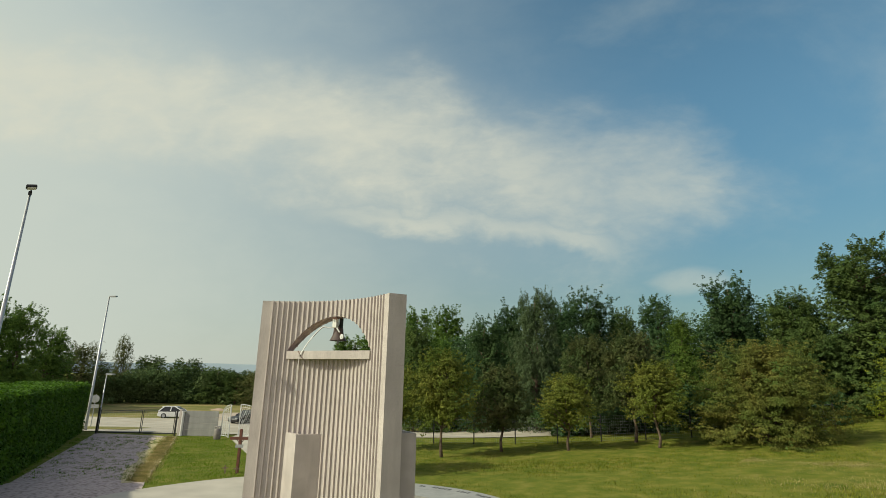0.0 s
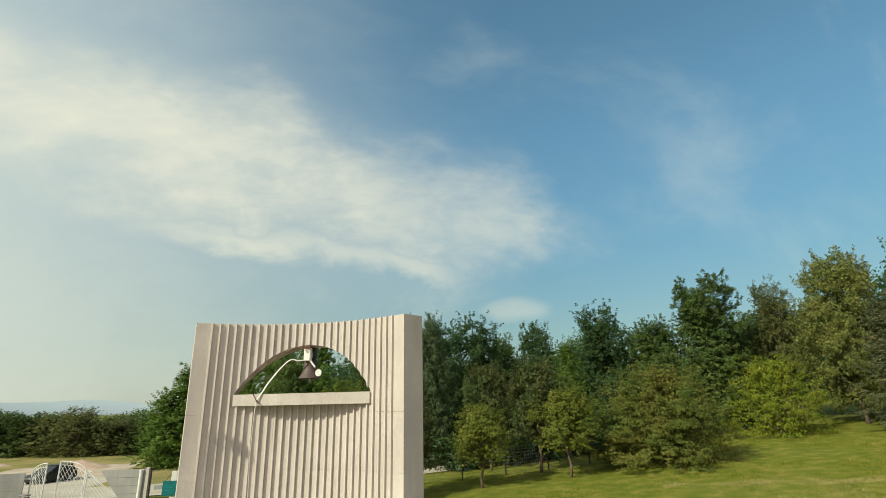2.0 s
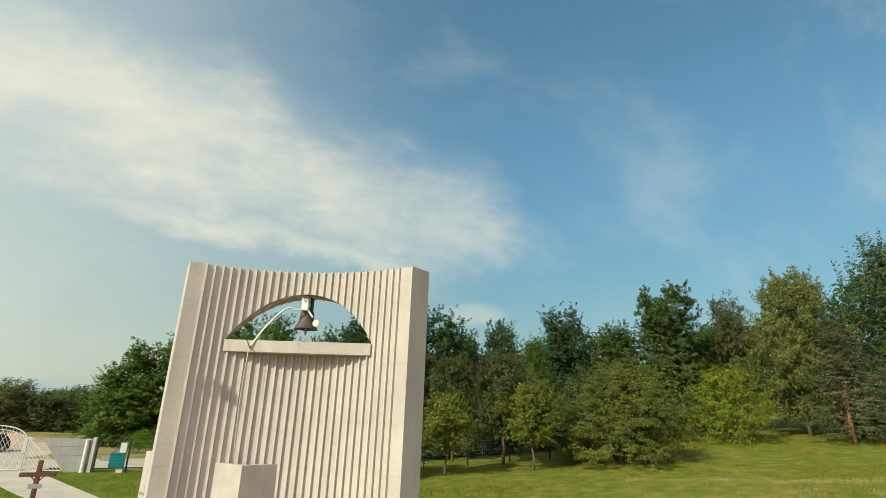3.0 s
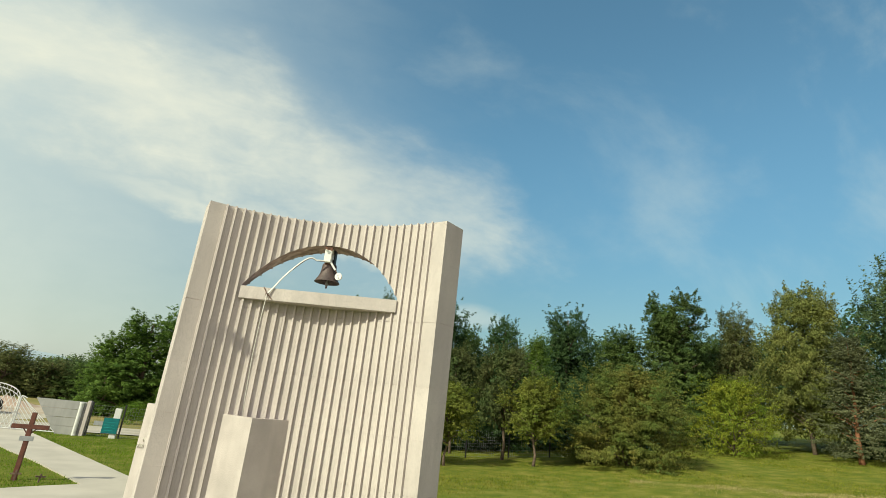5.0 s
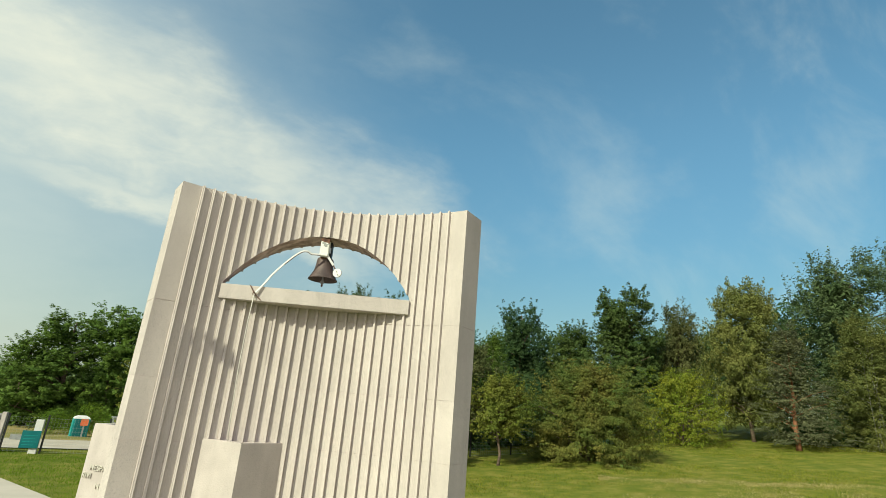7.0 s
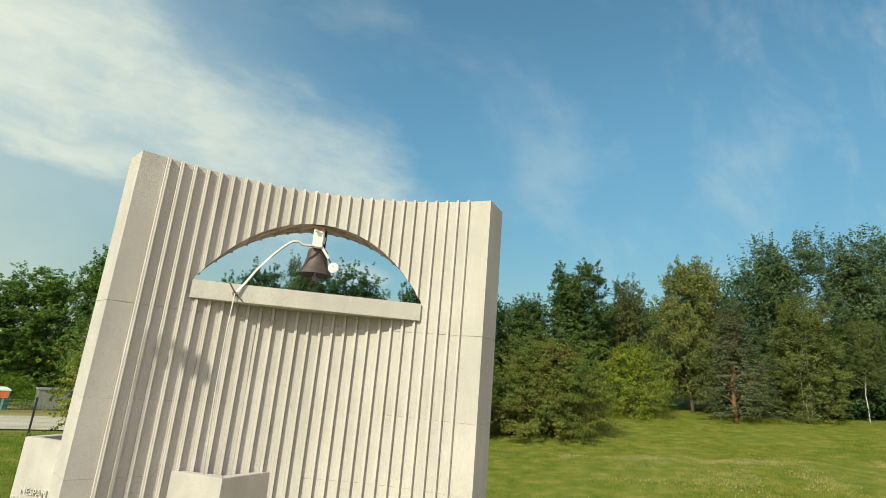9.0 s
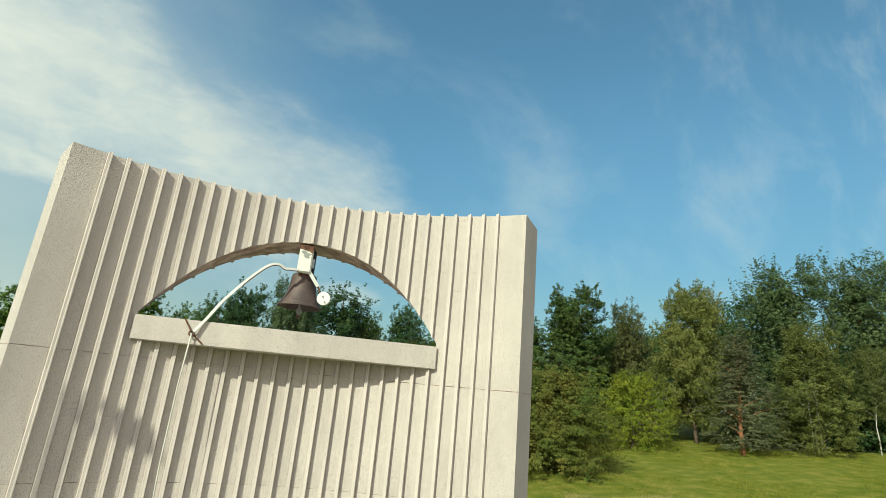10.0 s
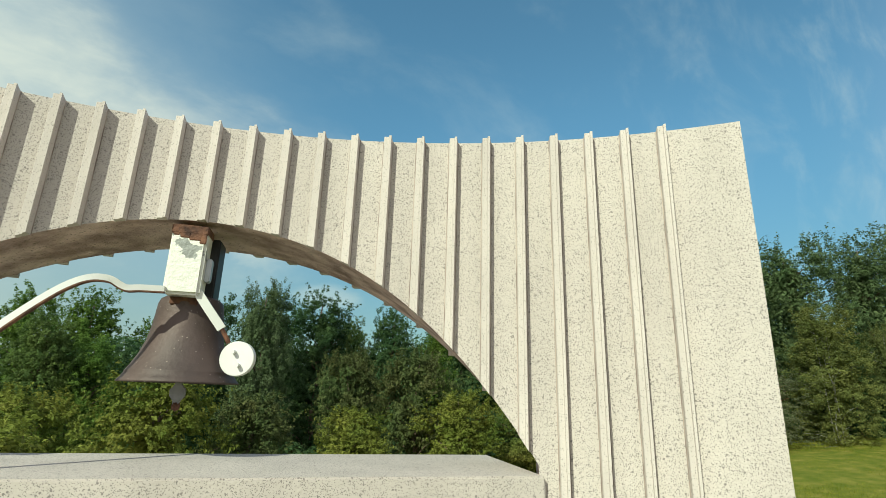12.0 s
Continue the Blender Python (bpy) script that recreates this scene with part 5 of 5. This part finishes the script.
TREES = [
    ('young', -3.4, 28.2, 5.2, 1.8),
    ('russet', -0.6, 30.4, 4.5, 1.8),
    ('young', 2.85, 30.3, 3.8, 1.6),
    ('russet', 6.6, 33.0, 6.0, 2.0),
    ('young', 7.3, 30.4, 4.2, 1.7),
    ('russet', 4.5, 36.0, 6.2, 1.8),
    ('young', -5.9, 23.0, 4.2, 1.7),
    ('young', -6.6, 30.6, 4.6, 1.7),
    ('spread', 12.5, 30.6, 4.8, 3.6),
    ('light', 1.2, 42.0, 10.6, 2.3),
    ('dark', -2.9, 43.0, 8.8, 2.3),
    ('broad', -8.8, 44.0, 8.5, 2.2),
    ('acacia', -6.8, 44.5, 7.7, 2.1),
    ('dark', 5.5, 46.0, 10.7, 2.9),
    ('dark', 11.2, 47.0, 9.9, 2.5),
    ('dark', -1.0, 48.0, 10.8, 2.4),
    ('dark', 3.4, 49.0, 10.8, 2.5),
    ('broad', 8.6, 49.0, 9.3, 2.3),
    ('cone', 11.2, 40.0, 7.7, 2.4),
    ('dark', 16.5, 46.0, 10.8, 3.0),
    ('broad', 19.6, 43.0, 8.8, 2.8),
    ('broad', 23.4, 41.3, 11.8, 3.7),
    ('olive', 29.6, 42.0, 11.0, 2.6),
    ('olive', 26.0, 45.0, 9.8, 2.8),
    ('willow', 29.1, 35.0, 11.4, 3.4),
    ('gold', 22.6, 34.8, 4.8, 3.0),
    ('pine', 27.0, 30.2, 7.6, 2.7),
    ('locust', 34.4, 31.3, 13.0, 3.7),
    ('locust', 38.8, 28.6, 13.2, 3.6),
    ('locust', 42.6, 27.0, 13.4, 3.5),
    ('birch', 31.6, 28.4, 8.2, 2.9),
    ('dark', 35.0, 28.8, 6.6, 2.0),
    ('broad', 38.5, 20.5, 11.5, 2.8),
    ('acacia', -60.2, 48.8, 12.8, 3.6),
    ('acacia', -60.3, 53.0, 12.4, 3.2),
    ('acacia', -61.2, 58.0, 10.2, 3.4),
    ('acacia', -66.0, 48.0, 12.0, 3.4),
    ('olive', -63.8, 66.0, 8.7, 3.7),
    ('olive', -62.8, 72.0, 10.1, 1.6),
    ('broad', -61.2, 76.0, 7.2, 3.7),
    ('broad', -55.6, 77.5, 6.9, 3.6),
    ('broad', -50.0, 78.0, 5.5, 3.6),
    ('broad', -46.5, 78.0, 5.2, 3.0),
    ('olive', -42.6, 77.0, 5.3, 3.2),
    ('olive', -38.8, 75.0, 5.8, 3.2),
    ('olive', -34.8, 76.0, 4.6, 3.4),
    ('broad', -30.5, 75.0, 4.4, 3.0),
    ('acacia', -19.6, 58.6, 9.3, 4.6),
    ('acacia', -22.1, 57.8, 6.7, 2.7),
    ('acacia', -16.2, 58.6, 10.2, 3.6),
    ('acacia', -12.2, 58.0, 12.2, 3.3),
    ('acacia', -8.3, 55.5, 12.0, 3.3),
    ('acacia', -4.0, 57.0, 10.2, 2.8),
    ('broad', -0.9, 54.0, 9.2, 2.5),
    ('shrub', -17.3, 51.6, 1.7, 1.4),
    ('shrub', -13.9, 51.2, 1.4, 1.2),
    ('shrub', -15.6, 53.4, 2.2, 1.6),
    ('slimbirch', 34.6, 26.5, 6.6, 1.6),
]
for i, (kind, x, y, H, R) in enumerate(TREES):
    tree(kind, x, y, H, R, i)


def leaf_mass(name, boxes, count, size, mat, label, category, seed, clump=0.9):
    """A long mass of undergrowth: clumps strewn along a line of boxes."""
    rng = np.random.default_rng(seed)
    cs, rs = [], []
    for (x0, y0, x1, y1, depth, h, n, *low) in boxes:
        for _ in range(n):
            k, o, u = rng.random(), rng.normal() * depth * 0.5, rng.random() ** 0.65
            x, y = x0 + (x1 - x0) * k, y0 + (y1 - y0) * k
            L = math.hypot(x1 - x0, y1 - y0)
            x, y = x - (y1 - y0) / L * o, y + (x1 - x0) / L * o
            hh = h * (0.74 + 0.42 * noise.noise((x * 0.17, y * 0.17, seed)))
            foot = low[0] if low else 0.0
            cs.append((x, y, gz(min(x, 60), y) + foot + u * max(hh - foot, 0.5)))
            rs.append(clump * (0.6 + 0.7 * rng.random()))
    v, f = leaf_cloud(rng, np.array(cs), np.array(rs), count, size, 0.7, tri=True)
    o = mesh_object(name, v.tolist(), f.tolist(), mat)
    return tagged(o, label, category, kind="stuff")


leaf_mass("woodland", [(-10, 50, 10, 51, 3, 9.0, 420), (10, 51, 27, 49, 3, 9.0, 400), (27, 49, 37, 40, 3, 10.0, 340, 1.5), (37, 40, 44, 30, 3, 11.0, 320), (44, 30, 45, 8, 3, 11.0, 300)], 210000, 0.26, M["leaf_dark"],
          "dark woodland behind the lawn's trees", "woodland", 3, 1.2)
leaf_mass("undergrowth", [(1.5, 38.5, 9, 38.0, 1.2, 2.4, 150), (9, 38, 19, 38, 1.2, 2.8, 170), (30, 33, 35, 30.5, 0.9, 2.0, 100), (35, 30.5, 40, 22, 1.2, 2.6, 150)], 60000, 0.24, M["leaf_dark"],
          "dark undergrowth between the trees", "undergrowth", 8, 0.6)
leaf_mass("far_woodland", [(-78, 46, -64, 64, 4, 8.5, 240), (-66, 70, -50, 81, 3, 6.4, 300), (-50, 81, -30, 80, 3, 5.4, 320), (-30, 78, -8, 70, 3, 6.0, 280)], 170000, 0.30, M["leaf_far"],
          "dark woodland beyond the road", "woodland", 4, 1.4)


# ---------------------------------------------------------------- hedge
def hedge():
    a, b = Vector((-11.2, 10.0, 0)), Vector((-28.6, 32.2, 0))
    d = (b - a).normalized()
    nrm = Vector((-d.y, d.x, 0))
    W, HH = 3.0, 3.05
    t = tagged(empty("hedge"), "tall clipped dark green hedge beside the driveway", "hedge")
    c = [a, b, b + nrm * W, a + nrm * W]
    inner = [(c[0] + nrm * 0.15), (c[1] + nrm * 0.15 - d * 0.15), (c[2] - nrm * 0.15 - d * 0.15), (c[3] - nrm * 0.15)]
    part("branches", prism_bm([(p.x, p.y) for p in inner], 0.15, HH + 0.05), M["leaf_dark"], t)
    rng = np.random.default_rng(11)
    L = (b - a).length
    n = 100000
    k, u, side = rng.random(n), rng.random(n), rng.random(n)
    pos = np.zeros((n, 3))
    nor = np.zeros((n, 3))
    for i in range(n):
        if side[i] < 0.55:
            p, q, z, nn = a + d * (L * k[i]), 0.0, 0.2 + HH * u[i], -nrm
        elif side[i] < 0.85:
            p, q, z, nn = a + d * (L * k[i]), W * u[i], 0.2 + HH, Vector((0, 0, 1))
        else:
            p, q, z, nn = b, W * k[i], 0.2 + HH * u[i], d
        p = p + nrm * q
        wob = 0.10 * noise.noise((p.x * 0.9, p.y * 0.9, z * 0.9)) + 0.07 * rng.normal()
        p = Vector((p.x, p.y, z)) + nn * wob
        pos[i], nor[i] = p, nn
    nor = nor * 0.8 + rng.normal(size=(n, 3)) * 0.5 + np.array([0, 0, 0.3])
    nor /= np.linalg.norm(nor, axis=1)[:, None]
    tt = np.cross(nor, rng.normal(size=(n, 3)))
    tt /= np.linalg.norm(tt, axis=1)[:, None]
    bb = np.cross(nor, tt)
    sz = (0.10 + 0.10 * rng.random(n))[:, None]
    v = np.stack([pos - tt * sz * 0.5, pos - bb * sz * 0.35, pos + tt * sz * 0.5 + bb * sz * 0.3], 1).reshape(-1, 3)
    o = mesh_object("foliage", v.tolist(), np.arange(n * 3).reshape(-1, 3).tolist(), M["leaf_hedge"])
    o.parent = t


hedge()


# ---------------------------------------------------------------- far hills
def hills():
    verts, faces, n = [], [], 90
    for i in range(n + 1):
        a = radians(60 + 100 * i / n)
        r = 3600
        h = 40 + 55 * noise.fractal((i * 0.06, 2.3, 0), 0.9, 2.0, 4) + 30 * math.sin(i * 0.13)
        x, y = r * math.cos(a), r * math.sin(a)
        verts += [(x, y, -30), (x, y, max(40, h)), (x * 1.25, y * 1.25, -30)]
    for i in range(n):
        p, q = 3 * i, 3 * i + 3
        faces += [(p, q, q + 1, p + 1), (p + 1, q + 1, q + 2, p + 2)]
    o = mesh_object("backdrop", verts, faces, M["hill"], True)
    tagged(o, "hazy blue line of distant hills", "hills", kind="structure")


hills()


# ---------------------------------------------------------------- blades of grass on the near lawn
def inside(x, y, outline):
    """Which of the spots lie inside a closed outline."""
    hit = np.zeros(len(x), bool)
    for (x0, y0), (x1, y1) in zip(outline, outline[1:] + outline[:1]):
        if y0 != y1:
            hit ^= ((y0 > y) != (y1 > y)) & (x < (x1 - x0) * (y - y0) / (y1 - y0) + x0)
    return hit


def lawn_blades():
    rng = np.random.default_rng(21)
    n = 270000
    more = rng.random((70000, 2))
    x = np.append(rng.uniform(-22, 34, n), -21.5 + 14 * more[:, 0])
    y = np.append(rng.uniform(14.5, 38.0, n), 19 + 15 * more[:, 1])
    # off the plaza, the drive and the footpath
    turn = np.degrees(np.arctan2(y - centre.y, x - centre.x)) % 360
    keep = np.hypot(x - centre.x, y - centre.y) > np.where((turn < 84) | (turn > 318), 5.6, 9.35)
    keep &= (x + 12.7) * (31.8 - 19.3) - (y - 19.3) * (-21.1 + 12.7) > 0.0
    keep &= ~inside(x, y, PATHWAY)
    keep &= np.where(x < -15.8, (y - FENCE0.y) * FENCE_N.y + (x - FENCE0.x) * FENCE_N.x, y - np.where(x < 0, 33.9, 38.0)) < 0.4
    x, y = x[keep], y[keep]
    fresh = x < -5.5
    blades("grass", rng, x[~fresh], y[~fresh], 0.046, M["blade"], "short mown grass blades on the lawn", "grass")
    blades("grass", rng, x[fresh], y[fresh], 0.036, M["freshblade"], "fresh green grass blades beside the footpath", "grass")
    # tufts of weeds on the drive and dry grass on its verge
    n = 420
    k, u = rng.random(n), rng.random(n) ** 1.4
    cx = np.repeat(-13.0 - 8.2 * k - (0.3 + 5.0 * u), 26)
    cy = np.repeat(19.5 + 12.0 * k - 1.2 * u, 26)
    r = np.repeat(0.05 + 0.13 * rng.random(n) ** 2, 26)
    blades("weeds", rng, cx + rng.normal(size=cx.size) * r, cy + rng.normal(size=cx.size) * r, 0.05, M["freshblade"], "sparse green weeds growing in the gravel drive", "weeds", 0.216)
    n = 26000
    k = rng.random(n)
    blades("dry_grass", rng, -13.0 - 8.3 * k + rng.normal(size=n) * 0.22, 19.2 + 12.3 * k, 0.06, M["dryblade"], "dry yellow grass on the driveway's verge", "grass", 0.22)
    # worn dry strips across the lawn
    for n, off, wide in ((28000, 0.0, 0.36), (26000, -2.9, 0.95)):
        k, o = rng.random(n), off + rng.normal(size=n) * wide
        gx, gy = 9.6 + 16.5 * k + 0.552 * o, 25.7 - 10.9 * k + 0.834 * o
        patch = np.array([noise.noise((a * 0.45, b * 0.45, 5.0)) for a, b in zip(gx, gy)]) > -0.12
        blades("dry_grass", rng, gx[patch], gy[patch], 0.04, M["dryblade"], "worn strip of dry yellowish lawn grass", "grass")


def blades(name, rng, x, y, high, mat, label, category, level=None):
    """Short pointed blades standing at the given spots."""
    n = len(x)
    z = np.full(n, level) if level else np.array([gz(float(a), float(b)) for a, b in zip(x, y)])
    p = np.stack([x, y, z], 1)
    a = rng.uniform(0, 2 * math.pi, n)
    w = rng.uniform(0.009, 0.02, n)[:, None]
    h = (rng.uniform(high * 0.35, high, n) * (1 + 0.5 * np.sin(x * 1.3) * np.sin(y * 1.7)))[:, None]
    d = np.stack([np.cos(a), np.sin(a), 0 * a], 1)
    tip = p + rng.normal(size=(n, 3)) * 0.02 + np.array([0, 0, 1.0]) * h
    v = np.stack([p - d * w - np.array([0, 0, 0.03]), p + d * w - np.array([0, 0, 0.03]), tip], 1).reshape(-1, 3)
    o = mesh_object(name, v.tolist(), np.arange(3 * n).reshape(-1, 3).tolist(), mat)
    tagged(o, label, category, kind="stuff")


lawn_blades()
